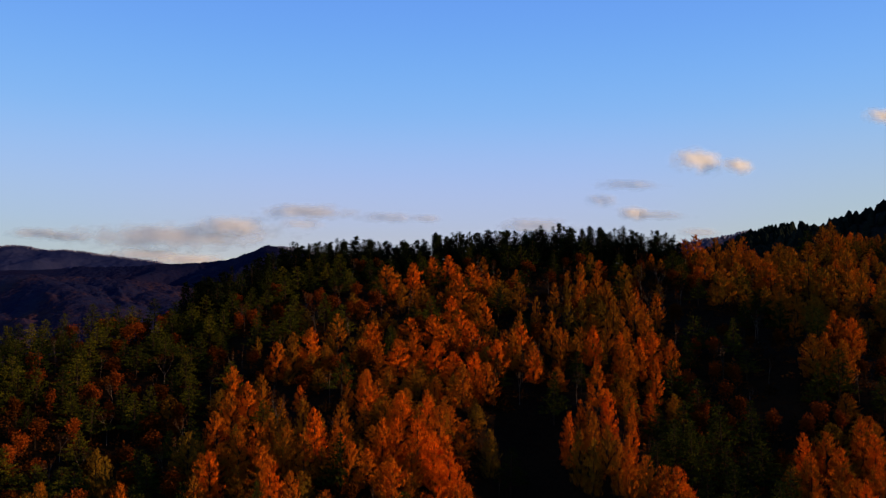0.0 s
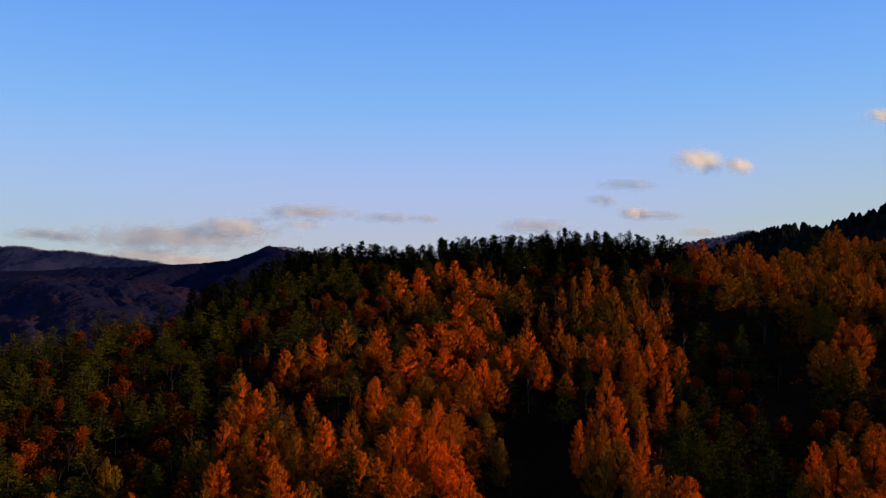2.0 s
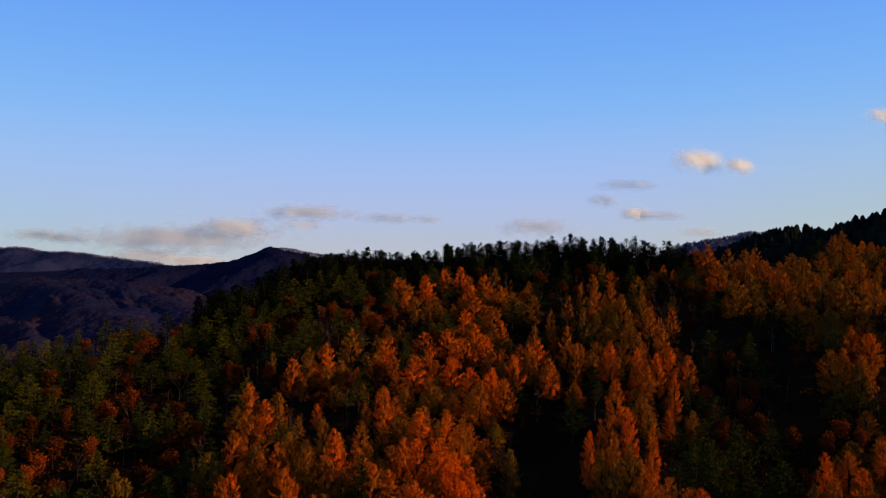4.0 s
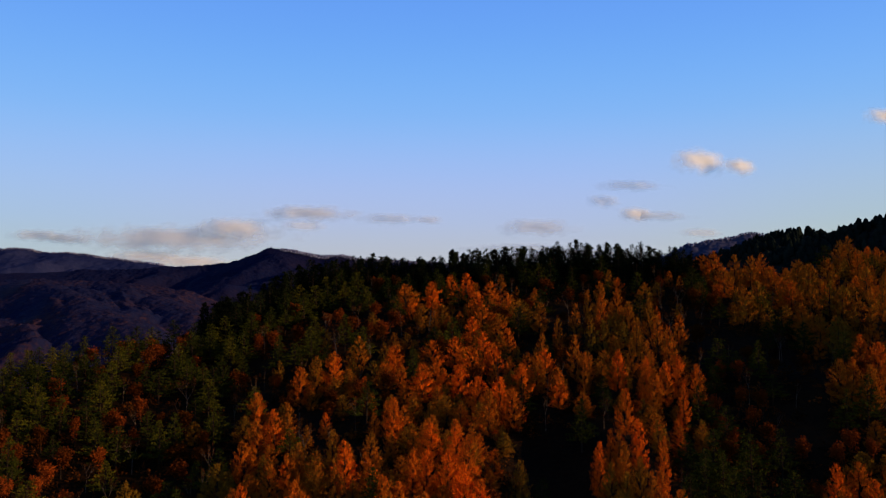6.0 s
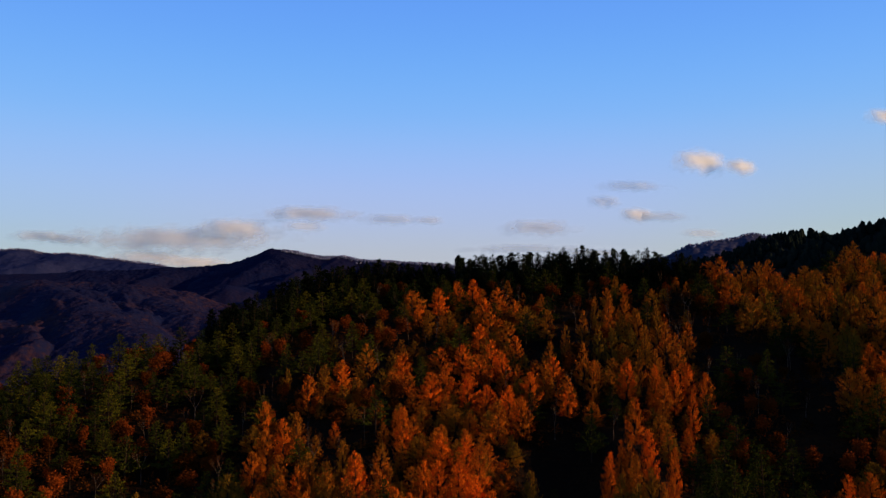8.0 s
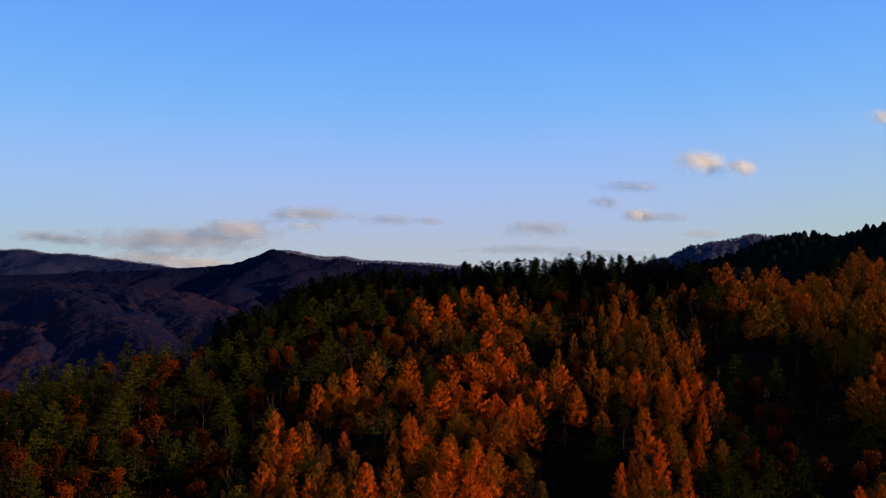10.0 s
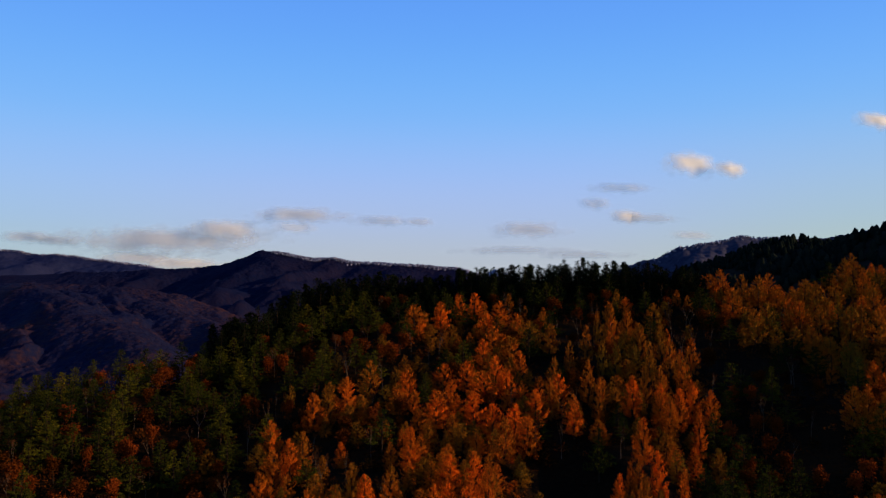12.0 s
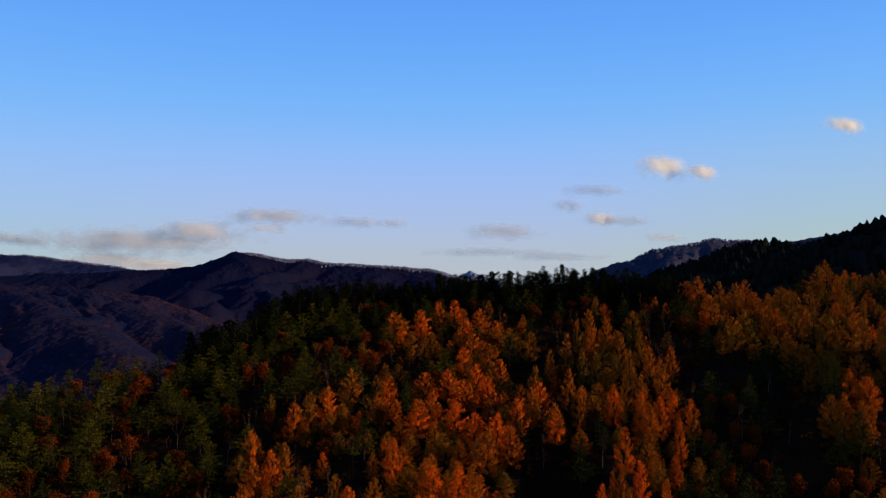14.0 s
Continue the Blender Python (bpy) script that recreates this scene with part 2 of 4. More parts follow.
def pine(seed, height=13.0, radius=4.3, tiers=12, bare=0.16, sprays=7, arms=6, size=0.95):
    """Whorls of level branches with upturned clumps of needles."""
    r = random.Random(seed)
    wood, crown = Soup(), Soup()
    top = Vector((r.uniform(-0.4, 0.4), r.uniform(-0.4, 0.4), height))
    prev, pr = Vector((0, 0, -3.0)), 0.24
    for k in range(1, 6):
        p = top * (k / 5)
        q = 0.24 * (1 - k / 5) + 0.025
        wood.tube(prev, p, pr, q, 6)
        prev, pr = p, q
    boughs = tiers * arms
    for k in range(boughs):
        f = bare + (0.98 - bare) * ((k + r.random()) / boughs)
        g = k * 2.399 + r.uniform(-0.6, 0.6)
        reach = (radius * (1 - f) ** 0.78 + 0.16) * r.choice((0.55, 0.8, 0.95, 1.1, 1.25)) * r.uniform(0.85, 1.1)
        d = Vector((math.cos(g), math.sin(g), r.uniform(-0.05, 0.35) + 0.7 * max(0, f - 0.7)))
        base = top * f
        if k % 2:
            wood.tube(base, base + d * reach * 0.85, 0.06, 0.02, 3)
        clumps = max(1, int(reach / 0.8))
        for i in range(clumps):
            u = 0.45 + 0.55 * (i + r.random() * 0.7) / clumps
            at = base + d * reach * u + Vector((r.uniform(-0.25, 0.25), r.uniform(-0.25, 0.25), 0.1))
            for _ in range(sprays):
                tuft(crown, r, at + Vector((r.uniform(-0.55, 0.55), r.uniform(-0.55, 0.55), r.uniform(-0.2, 0.3))), r.uniform(0.4, 0.7) * size * (1.05 - 0.4 * f), (d + Vector((0, 0, 0.8))) * 0.7, 0.27, d * 0.6 + Vector((0, 0, 0.7)))
    for _ in range(8):
        tuft(crown, r, top + Vector((r.uniform(-0.12, 0.12), r.uniform(-0.12, 0.12), r.uniform(-0.9, 0.0))), 0.4, Vector((0, 0, 1.5)), 0.22)
    return wood.arrays(), crown.arrays()


def tall_pine(seed, height=15.0, radius=2.4, puffs=34, sprays=34, bare=0.30):
    """A bare stem that carries an uneven head of needle clumps."""
    r = random.Random(seed)
    wood, crown = Soup(), Soup()
    bend = Vector((r.uniform(-0.5, 0.5), r.uniform(-0.5, 0.5), 0))
    prev, pr = Vector((0, 0, -3.0)), 0.2
    for k in range(1, 7):
        f = k / 6
        p = Vector((0, 0, height * f)) + bend * math.sin(f * 2.6)
        q = 0.2 * (1 - f) + 0.03
        wood.tube(prev, p, pr, q, 6)
        prev, pr = p, q
    for k in range(puffs):
        f = bare + (1 - bare) * (k + r.random()) / puffs
        reach = radius * (1.05 - f) ** 0.55 * r.uniform(0.25, 1.15)
        g = k * 2.399 + r.uniform(-0.6, 0.6)
        base = Vector((0, 0, height * f * 0.97)) + bend * math.sin(f * 2.6)
        at = base + Vector((math.cos(g) * reach, math.sin(g) * reach, 0.25 * reach))
        wood.tube(base - Vector((0, 0, 0.3)), at, 0.06, 0.02, 3)
        size = r.uniform(0.5, 1.0)
        for _ in range(sprays):
            o = unit(r) * size * r.random() ** 0.5
            o.z *= 0.55
            tuft(crown, r, at + o, r.uniform(0.28, 0.5), Vector((0, 0, 0.8)), 0.4)
    return wood.arrays(), crown.arrays()


def broadleaf(seed, height=10.0, radius=3.2, leaves=1500, twiggy=False):
    """Forking limbs; a domed head of leaves in clumps, or bare twigs."""
    r = random.Random(seed)
    wood, crown = Soup(), Soup()
    tips = []

    def limb(a, d, length, rad, depth):
        b = a + d * length
        wood.tube(a, b, rad, rad * 0.62, 5 if depth < 2 else 3)
        if depth == 3:
            tips.append((b, d))
            return
        for _ in range(3 if depth < 2 else 2):
            e = (d + unit(r) * (0.55 if depth else 0.75) + Vector((0, 0, 0.25))).normalized()
            limb(b, e, length * r.uniform(0.6, 0.85), rad * 0.55, depth + 1)
        tips.append((b, d))

    stem = height * (0.22 if not twiggy else 0.42)
    wood.tube((0, 0, -3.0), (0, 0, 0.3), 0.22, 0.17, 6)
    limb(Vector((0, 0, 0.3)), Vector((r.uniform(-0.1, 0.1), r.uniform(-0.1, 0.1), 1)).normalized(), stem, 0.16, 0)
    hi = max(b.z for b, _ in tips)
    wide = max(math.hypot(b.x, b.y) for b, _ in tips)
    for k in range(leaves):
        b, d = tips[k % len(tips)]
        if twiggy:
            e = (d + unit(r) * 0.8 + Vector((0, 0, 0.4))).normalized()
            a = b + unit(r) * 0.3
            w = e.cross(unit(r)).normalized() * 0.035
            crown.tri(a - w, a + w, a + e * r.uniform(0.6, 1.5))
        else:
            o = unit(r) * 1.25 * r.random() ** 0.45
            o.z = o.z * 0.9 - 0.45
            tuft(crown, r, b + o, r.uniform(0.20, 0.40), None, 0.5)
    (wv, wf), (cv, cf) = wood.arrays(), crown.arrays()
    sx, sz = radius / (wide + 0.5), height / (hi + 0.6)
    for v in (wv, cv):
        v[:, :2] *= sx
        v[:, 2] *= sz
    return (wv, wf), (cv, cf)


# ---------------------------------------------------------------- the shape of the land


def lerp_knots(x, knots):
    """A smooth line through a few (place, height) knots."""
    xs, zs = np.array(knots, float).T
    k = np.clip(np.searchsorted(xs, x) - 1, 0, len(xs) - 2)
    u = np.clip((x - xs[k]) / (xs[k + 1] - xs[k]), 0, 1)
    s = 0.5 * u + 0.5 * u * u * (3 - 2 * u)
    return zs[k] + (zs[k + 1] - zs[k]) * s


def bump(x, y, cx, cy, sx, sy, h):
    return h * np.exp(-(((x - cx) / sx) ** 2) - ((y - cy) / sy) ** 2)


def roll(x, y, seed=0.0):
    """Soft rolling unevenness of the ground, in metres."""
    return (np.sin(x * 0.11 + 1.3 + seed) * np.cos(y * 0.09 + 0.4) * 0.9 + np.sin(x * 0.23 + y * 0.17 + seed) * 0.5 + np.sin(x * 0.045 - y * 0.06 + 2.0) * 1.2)


def crest_y(x):
    return lerp_knots(x, [(-600, 40), (-150, 255), (-108, 283), (-82, 308), (-62, 340), (-35, 352), (60, 355), (100, 348), (138, 350), (165, 374), (186, 384), (216, 372), (260, 366), (900, 400)])


def land(x, y):
    """Height of the hillside: one long slope up to a crest, with a gully and hollows, and the valley behind and below."""
    x, y = np.asarray(x, float), np.asarray(y, float)
    up = lambda yy: -46.0 + 0.345 * (yy - 187.0)
    a = up(y) + roll(x, y)
    a = a + bump(x, y, 19, 195, 11, 45, -7) + bump(x, y, 112, 243, 22, 26, 11) + bump(x, y, 40, 205, 12, 30, 6)
    a = a + bump(x, y, -48, 345, 26, 30, 3) + bump(x, y, -85, 235, 35, 60, -6) + bump(x, y, 90, 190, 30, 25, -2) + bump(x, y, 94, 330, 26, 34, 4.5)
    a = a + bump(x, y, 55, 284, 26, 30, 4) + bump(x, y, -28, 190, 18, 20, 4) + bump(x, y, -38, 236, 28, 25, 2.5) + bump(x, y, -112, 250, 20, 25, 3) + bump(x, y, 130, 326, 22, 25, 2)
    # a higher shoulder added to the right, outside the view, to shade the slope
    a = a + bump(x, y, 400, 219, 105, 64, 108)
    yc = crest_y(x)
    b = up(yc) + 2.0 - 0.55 * (y - yc)
    k = 4.0
    h = -k * np.logaddexp(-a / k, -b / k) + bump(x, y, 42, 356, 36, 24, 3.0)
    return 12.0 * np.logaddexp(h / 12.0, -112.0 / 12.0)


def rough(x, y, size, seed, octaves=4):
    """Fractal unevenness between about -1 and 1."""
    x, y = np.asarray(x, float) / size, np.asarray(y, float) / size
    total, amp = 0.0, 0.5
    for o in range(octaves):
        i, j = np.floor(x), np.floor(y)
        u, v = x - i, y - j
        u, v = u * u * (3 - 2 * u), v * v * (3 - 2 * v)
        h = lambda a, b: np.modf(np.abs(np.sin(a * 127.1 + b * 311.7 + seed * 17.3 + o * 5.1) * 43758.5453))[0] * 2 - 1
        total = total + amp * ((h(i, j) * (1 - u) + h(i + 1, j) * u) * (1 - v) + (h(i, j + 1) * (1 - u) + h(i + 1, j + 1) * u) * v)
        x, y, amp = x * 2.03 + 11.7, y * 2.03 + 5.3, amp * 0.5
    return total


class Ridge:
    """A mountain: a crest of summits at one distance, with spurs and ravines down both flanks."""

    def __init__(self, y, summits, slope, spur, seed, ravine=1.0, lean=0.6, spurs=()):
        self.spurs = spurs
        self.y, self.summits, self.slope, self.spur, self.seed, self.ravine, self.lean = y, summits, slope, spur, seed, ravine, lean

    def height(self, x, y):
        yc = self.y + 0.3 * self.spur * rough(x, 0 * x, self.spur * 2, self.seed, 2)
        top = lerp_knots(x, self.summits) + self.spur * 0.015 * rough(x, y, self.spur * 0.25, self.seed + 1)
        d = np.abs(y - yc)
        fold = 1 - np.abs(rough(x + 0.35 * d, y * 0.45, self.spur, self.seed + 2)) * 2
        drop = self.slope * d * (1.15 - 0.45 * fold) + self.spur * 0.10 * rough(x, y, self.spur * 0.5, self.seed + 3) * np.minimum(1, d / self.spur)
        drop = drop + self.ravine * self.slope * 1.6 * self.spur * (1 - np.exp(-d / (0.9 * self.spur))) * 0.9 * np.abs(rough(x + self.lean * d, y * 0.25, self.spur * 0.5, self.seed + 5, 3))
        z = top - drop
        # single long spurs: from a high end to a low end, rounded along the top
        for x0, y0, z0, x1, y1, z1 in self.spurs:
            dx, dy = x1 - x0, y1 - y0
            t = np.clip(((x - x0) * dx + (y - y0) * dy) / (dx * dx + dy * dy), 0, 1.15)
            side = np.hypot(x - x0 - t * dx, y - y0 - t * dy)
            fold = rough(x, y, 90, self.seed + 7, 3)
            z = np.maximum(z, z0 + t * (z1 - z0) - 0.46 * (np.sqrt(side * side + 900) - 30) * (1 + 0.35 * fold) + 7 * fold)
        return np.maximum(z, -125.0)

    def mesh(self, name, x0, x1, nx, front, back, ny, material):
        xs = np.linspace(x0, x1, nx)
        ys = self.y + np.linspace(-front, back, ny)
        gx, gy = np.meshgrid(xs, ys)
        gz = self.height(gx, gy)
        v = np.stack([gx, gy, gz], -1).reshape(-1, 3)
        i = (np.arange(ny - 1)[:, None] * nx + np.arange(nx - 1)[None, :]).ravel()
        f = np.stack([i, i + 1, i + nx + 1, i + nx], -1)
        return new(name, mesh_of(name, v, f, material, smooth=True))


# one sheet of ground, fine where the hillside is near, coarse out to the horizon
def graded(inner0, inner1, step, outer0, outer1, grow=1.25):
    v = list(np.arange(inner0, inner1 + 0.1, step))
    s = step
    while v[-1] < outer1:
        s *= grow
        v.append(v[-1] + s)
    s = step
    while v[0] > outer0:
        s *= grow
        v.insert(0, v[0] - s)
    return np.array(v)


gx, gy = np.meshgrid(graded(-240, 280, 4.0, -4800, 4800), graded(60, 460, 4.0, -4800, 4900))
gv = np.stack([gx, gy, land(gx, gy)], -1).reshape(-1, 3)
nx_, ny_ = gx.shape[1], gx.shape[0]
gi = (np.arange(ny_ - 1)[:, None] * nx_ + np.arange(nx_ - 1)[None, :]).ravel()
ground = new("ground", mesh_of("ground", gv, np.stack([gi, gi + 1, gi + nx_ + 1, gi + nx_], -1), M_SOIL, smooth=True))
tagged(ground, "hillside soil under fallen autumn leaves, coloured near black for shade", "ground", kind="structure")

R_LEFT = Ridge(3050, [(-2600, 60), (-1600, 84), (-1250, 92), (-931, 106), (-800, 118), (-724, 140), (-641, 172), (-560, 162), (-455, 142), (-372, 141), (-310, 126), (-62, 115), (63, 103), (179, 76), (420, 16), (900, -40)], 0.34, 230, 0.7, 0.8)
R_BACK = Ridge(3900, [(-3200, 190), (-2140, 208), (-1960, 216), (-1840, 196), (-1760, 196), (-1560, 172), (-1370, 146), (-1200, 122), (-800, 60), (-300, -60)], 0.32, 300, 2.1)
R_LOW = Ridge(1900, [(-2000, 62), (-1300, 50), (-938, 36), (-700, 28), (-598, 12), (-507, -18), (-420, -50), (-250, -98)], 0.15, 210, 1.2, 2.0, -0.7, [(-900, 1810, 40, -430, 1220, -62), (-610, 1760, 0, -330, 1420, -72)])
R_FAR = Ridge(4450, [(-200, 40), (200, 96), (280, 124), (318, 148), (362, 128), (430, 104), (600, 66), (900, 30)], 0.3, 260, 0.2)
R_RIGHT = Ridge(2650, [(420, 40), (685, 120), (768, 158), (896, 176), (979, 194), (1042, 190), (1190, 184), (1500, 230), (2200, 300)], 0.40, 190, 0.4)
R_PINE = Ridge(1000, [(120, -40), (240, 20), (311, 46), (402, 75), (440, 76), (520, 62), (640, 40), (900, 10)], 0.42, 80, 2.8)
R_NEAR = Ridge(690, [(150, -40), (240, 24), (304, 46), (330, 56), (372, 71), (470, 108), (650, 150), (900, 170)], 0.45, 60, 0.5)

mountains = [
    (R_LEFT, "mountain", -2700, 950, 320, 1000, 300, 110, M_FAR_A, "wooded mountain with a rounded summit, blued for haze and darkened for shade"),
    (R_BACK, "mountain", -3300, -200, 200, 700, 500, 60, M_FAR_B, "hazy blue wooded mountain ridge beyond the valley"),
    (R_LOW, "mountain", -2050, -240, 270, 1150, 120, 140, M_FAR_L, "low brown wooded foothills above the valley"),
    (R_FAR, "mountain", -250, 950, 160, 400, 300, 40, M_FAR_E, "distant mountain peak coloured pale blue for haze"),
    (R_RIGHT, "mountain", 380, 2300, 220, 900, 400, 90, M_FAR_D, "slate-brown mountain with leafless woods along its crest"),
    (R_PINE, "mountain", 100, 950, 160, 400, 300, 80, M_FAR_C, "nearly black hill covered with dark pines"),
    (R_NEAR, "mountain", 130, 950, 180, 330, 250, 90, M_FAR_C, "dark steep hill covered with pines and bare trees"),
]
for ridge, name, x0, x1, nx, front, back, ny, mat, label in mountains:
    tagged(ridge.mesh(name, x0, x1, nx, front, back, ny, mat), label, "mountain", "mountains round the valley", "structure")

# ---------------------------------------------------------------- trees


def many(name, me):
    """An object that holds many plants, whose tones are in the mesh."""
    ob = new(name, me)
    ob.color = (0, 0, 0, 1)
    return ob


def joined(shapes, places):
    """Many copies of a few shapes in one pair of arrays. Places: shape, x, y, z, turn, width, height, tone."""
    vs, fs, ss, k = [], [], [], 0
    for which, x, y, z, turn, wide, tall, tone in places:
        v, f = shapes[which]
        c, s = math.cos(turn), math.sin(turn)
        vs.append(np.stack([(v[:, 0] * c - v[:, 1] * s) * wide + x, (v[:, 0] * s + v[:, 1] * c) * wide + y, v[:, 2] * tall + z], -1))
        fs.append(f + k)
        ss.append(np.full(len(v), tone))
        k += len(v)
    return np.concatenate(vs), np.concatenate(fs), np.concatenate(ss)


class Kind:
    """A kind of tree: a few shapes, of which single trees are made with a trunk and a crown."""

    def __init__(self, name, shapes, foliage, bark, labels, category, group):
        self.name, self.shapes, self.labels, self.category, self.group = name, shapes, labels, category, group
        self.wood = [mesh_of(name + "_trunk", *w, bark) for w, _ in shapes]
        self.crowns = [mesh_of(name + "_crown", *c, foliage) for _, c in shapes]

    def plant(self, which, x, y, z, turn, wide, tall, tone):
        tree = new(self.name)
        tree.matrix_world = Matrix.Translation((x, y, z)) @ Matrix.Rotation(turn, 4, "Z") @ Matrix.Diagonal((wide, wide, tall, 1))
        for name, me in (("trunk", self.wood[which]), ("crown", self.crowns[which])):
            ob = new(name, me)
            ob.parent = tree
            ob.color = (tone, tone, tone, 1)
        label = self.labels[0] if tone > 0.66 else self.labels[1] if tone > 0.42 else self.labels[2]
        return tagged(tree, label, self.category, self.group)


LARCH = Kind("larch_tree", [larch(1), larch(2, 13.0, 4.4, 92), larch(3, 12.0, 5.2, 98), larch(4, 12.6, 4.7), larch(5, 11.8, 5.4, 100), larch(6, 13.0, 4.0, 88)], M_LARCH, M_BARK,
             ["rust-red larch in full autumn needles on the slope", "orange autumn larch with a feathery cone crown", "dull olive-brown larch, toned for fading needles and for shade"], "larch tree", "larches on the hillside")
PINE = Kind("pine_tree", [pine(11), pine(12, 13.6, 3.8, 13), pine(13, 12.4, 4.8, 11), pine(14, 13, 4.2, 12), pine(15, 12.6, 4.5, 12)], M_PINE, M_BARK,
            ["olive-green pine with layered level branches", "dark green pine with clumped needles on the slope", "deep green pine with a low tone imitating shade"], "pine tree", "pines on the hillside")
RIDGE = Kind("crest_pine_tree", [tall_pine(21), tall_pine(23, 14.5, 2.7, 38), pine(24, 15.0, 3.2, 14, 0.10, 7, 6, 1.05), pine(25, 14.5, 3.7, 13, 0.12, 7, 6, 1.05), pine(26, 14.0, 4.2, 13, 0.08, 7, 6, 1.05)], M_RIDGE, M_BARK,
             ["pine on the crest, coloured nearly black as a silhouette", "dark spiky pine in the row on the crest", "dark pine with uneven boughs on the crest"], "pine tree", "pines along the crest")
OAK = Kind("oak_tree", [broadleaf(31, 10.0, 3.4, 950), broadleaf(32, 9.0, 3.8, 950), broadleaf(33, 10.5, 3.0, 900)], M_OAK, M_BARK,
           ["bright rust-red oak with a full rounded crown", "red-brown oak with withered autumn leaves", "dull brown oak under the pines"], "oak tree", "oaks on the hillside")
BARE = Kind("birch_tree", [broadleaf(41, 11.5, 2.6, 520, True), broadleaf(42, 10.5, 3.0, 520, True), broadleaf(43, 12, 2.2, 460, True)], M_TWIG, M_BIRCH,
            ["leafless birch with reddish twigs", "leafless birch with brown twigs and pale bark", "bare grey-brown birch among darker trees"], "birch tree", "birches on the hillside")


# groves of bright larch: centre and half widths
GROVES = [(-40, 246, 8, 8), (-59, 228, 8, 9), (-4, 200, 19, 26), (-38, 183, 16, 15), (-14, 219, 12, 11), (-11, 306, 15, 13), (8, 278, 12, 25), (-8, 241, 15, 12),
          (56, 262, 17, 22), (41, 212, 7, 8), (140, 318, 34, 26), (115, 242, 6, 6), (98, 194, 20, 17), (150, 350, 40, 20), (180, 376, 22, 20)]


# gaps with few trees, near-black soil standing in for shade: centre and half widths
SHADE_GAPS = [(28, 292, 14, 20), (43, 324, 14, 11), (90, 268, 14, 26), (94, 236, 9, 15), (-46, 233, 6, 11), (-61, 222, 7, 8), (-33, 221, 5, 6), (-50, 300, 9, 13), (-83, 222, 8, 11), (147, 300, 7, 8), (152, 345, 8, 9), (48, 258, 5, 7)]


def region(x, y):
    """Chances of larch, pine, oak, birch and a gap at a place on the hillside."""
    n = noise.noise(Vector((x * 0.045, y * 0.045, 3.7)))
    crest = float(crest_y(x))
    if y > crest - (30 if x < -28 else 15) and -95 < x < 98:
        return (0.02, 0.75, 0.05, 0.08, 0.10)
    if any(((x - a) / c) ** 2 + ((y - b) / d) ** 2 < 1 for a, b, c, d in SHADE_GAPS):
        return (0.0, 0.09, 0.11, 0.10, 0.70)
    left_edge = -52 + (0.64 if y > 241 else 0.2) * (y - 241)
    if 2 + 0.18 * (y - 165) < x < 46 and y < 230:
        return (0.0, 0.05, 0.08, 0.06, 0.81)
    if 46 < x < 74 and y < 214:
        return (0.03, 0.34, 0.16, 0.06, 0.41)
    bright = max(math.exp(-(((x - a) / c) ** 2) - ((y - b) / d) ** 2) for a, b, c, d in GROVES) + 0.35 * n
    if bright > 0.42:
        return (0.97, 0.01, 0.01, 0.01, 0.0)
    if left_edge < x < 70 and 150 < y < 335:
        return (0.42, 0.15, 0.14, 0.14, 0.15)
    if -48 < x < -14 and 250 < y < 302:
        return (0.16, 0.26, 0.26, 0.22, 0.10)
    if 84 <= x < 112 and y > 255:
        return (0.46, 0.22, 0.14, 0.09, 0.09)
    if x >= 90 and y > 262:
        return (0.82, 0.06, 0.04, 0.04, 0.04) if n > -0.3 else (0.35, 0.30, 0.15, 0.10, 0.10)
    if x > 70 and y < 200:
        return (0.50, 0.12, 0.18, 0.10, 0.10)
    if x > 70:
        return (0.08, 0.20, 0.22, 0.14, 0.36)
    if x <= left_edge and y < 215:
        return (0.0, 0.26, 0.42, 0.14, 0.18) if n > -0.1 else (0.02, 0.36, 0.26, 0.10, 0.26)
    return (0.0, 0.54, 0.22, 0.08, 0.16) if n > -0.15 else (0.02, 0.30, 0.26, 0.12, 0.30)


KINDS = {"larch": (LARCH, 12.5), "pine": (PINE, 13.0), "oak": (OAK, 9.8), "birch": (BARE, 11.3)}
planted = {"larch": [], "pine": [], "oak": [], "birch": [], "crest": []}
taken = {}


def free(x, y, gap):
    i, j = int(x // 6), int(y // 6)
    return all((x - a) ** 2 + (y - b) ** 2 > (0.5 * (gap + g)) ** 2 for u in (-1, 0, 1) for v in (-1, 0, 1) for a, b, g in taken.get((i + u, j + v), ()))


def take(x, y, gap):
    taken.setdefault((int(x // 6), int(y // 6)), []).append((x, y, gap))



def stand(kind, high, trees):
    """Plant the trees that stand out. Each: x, y, width against the usual, and how red or yellow the foliage is; low
    tones also imitate shade, high ones sun.
    """
    for x, y, wide, tone in trees:
        tall = high * rng.uniform(0.96, 1.04) / KINDS[kind][1]
        planted[kind].append((rng.randrange(len(KINDS[kind][0].shapes)), x, y, float(land(x, y)), rng.uniform(0, 6.28), wide, tall, tone))
        take(x, y, 4.0)


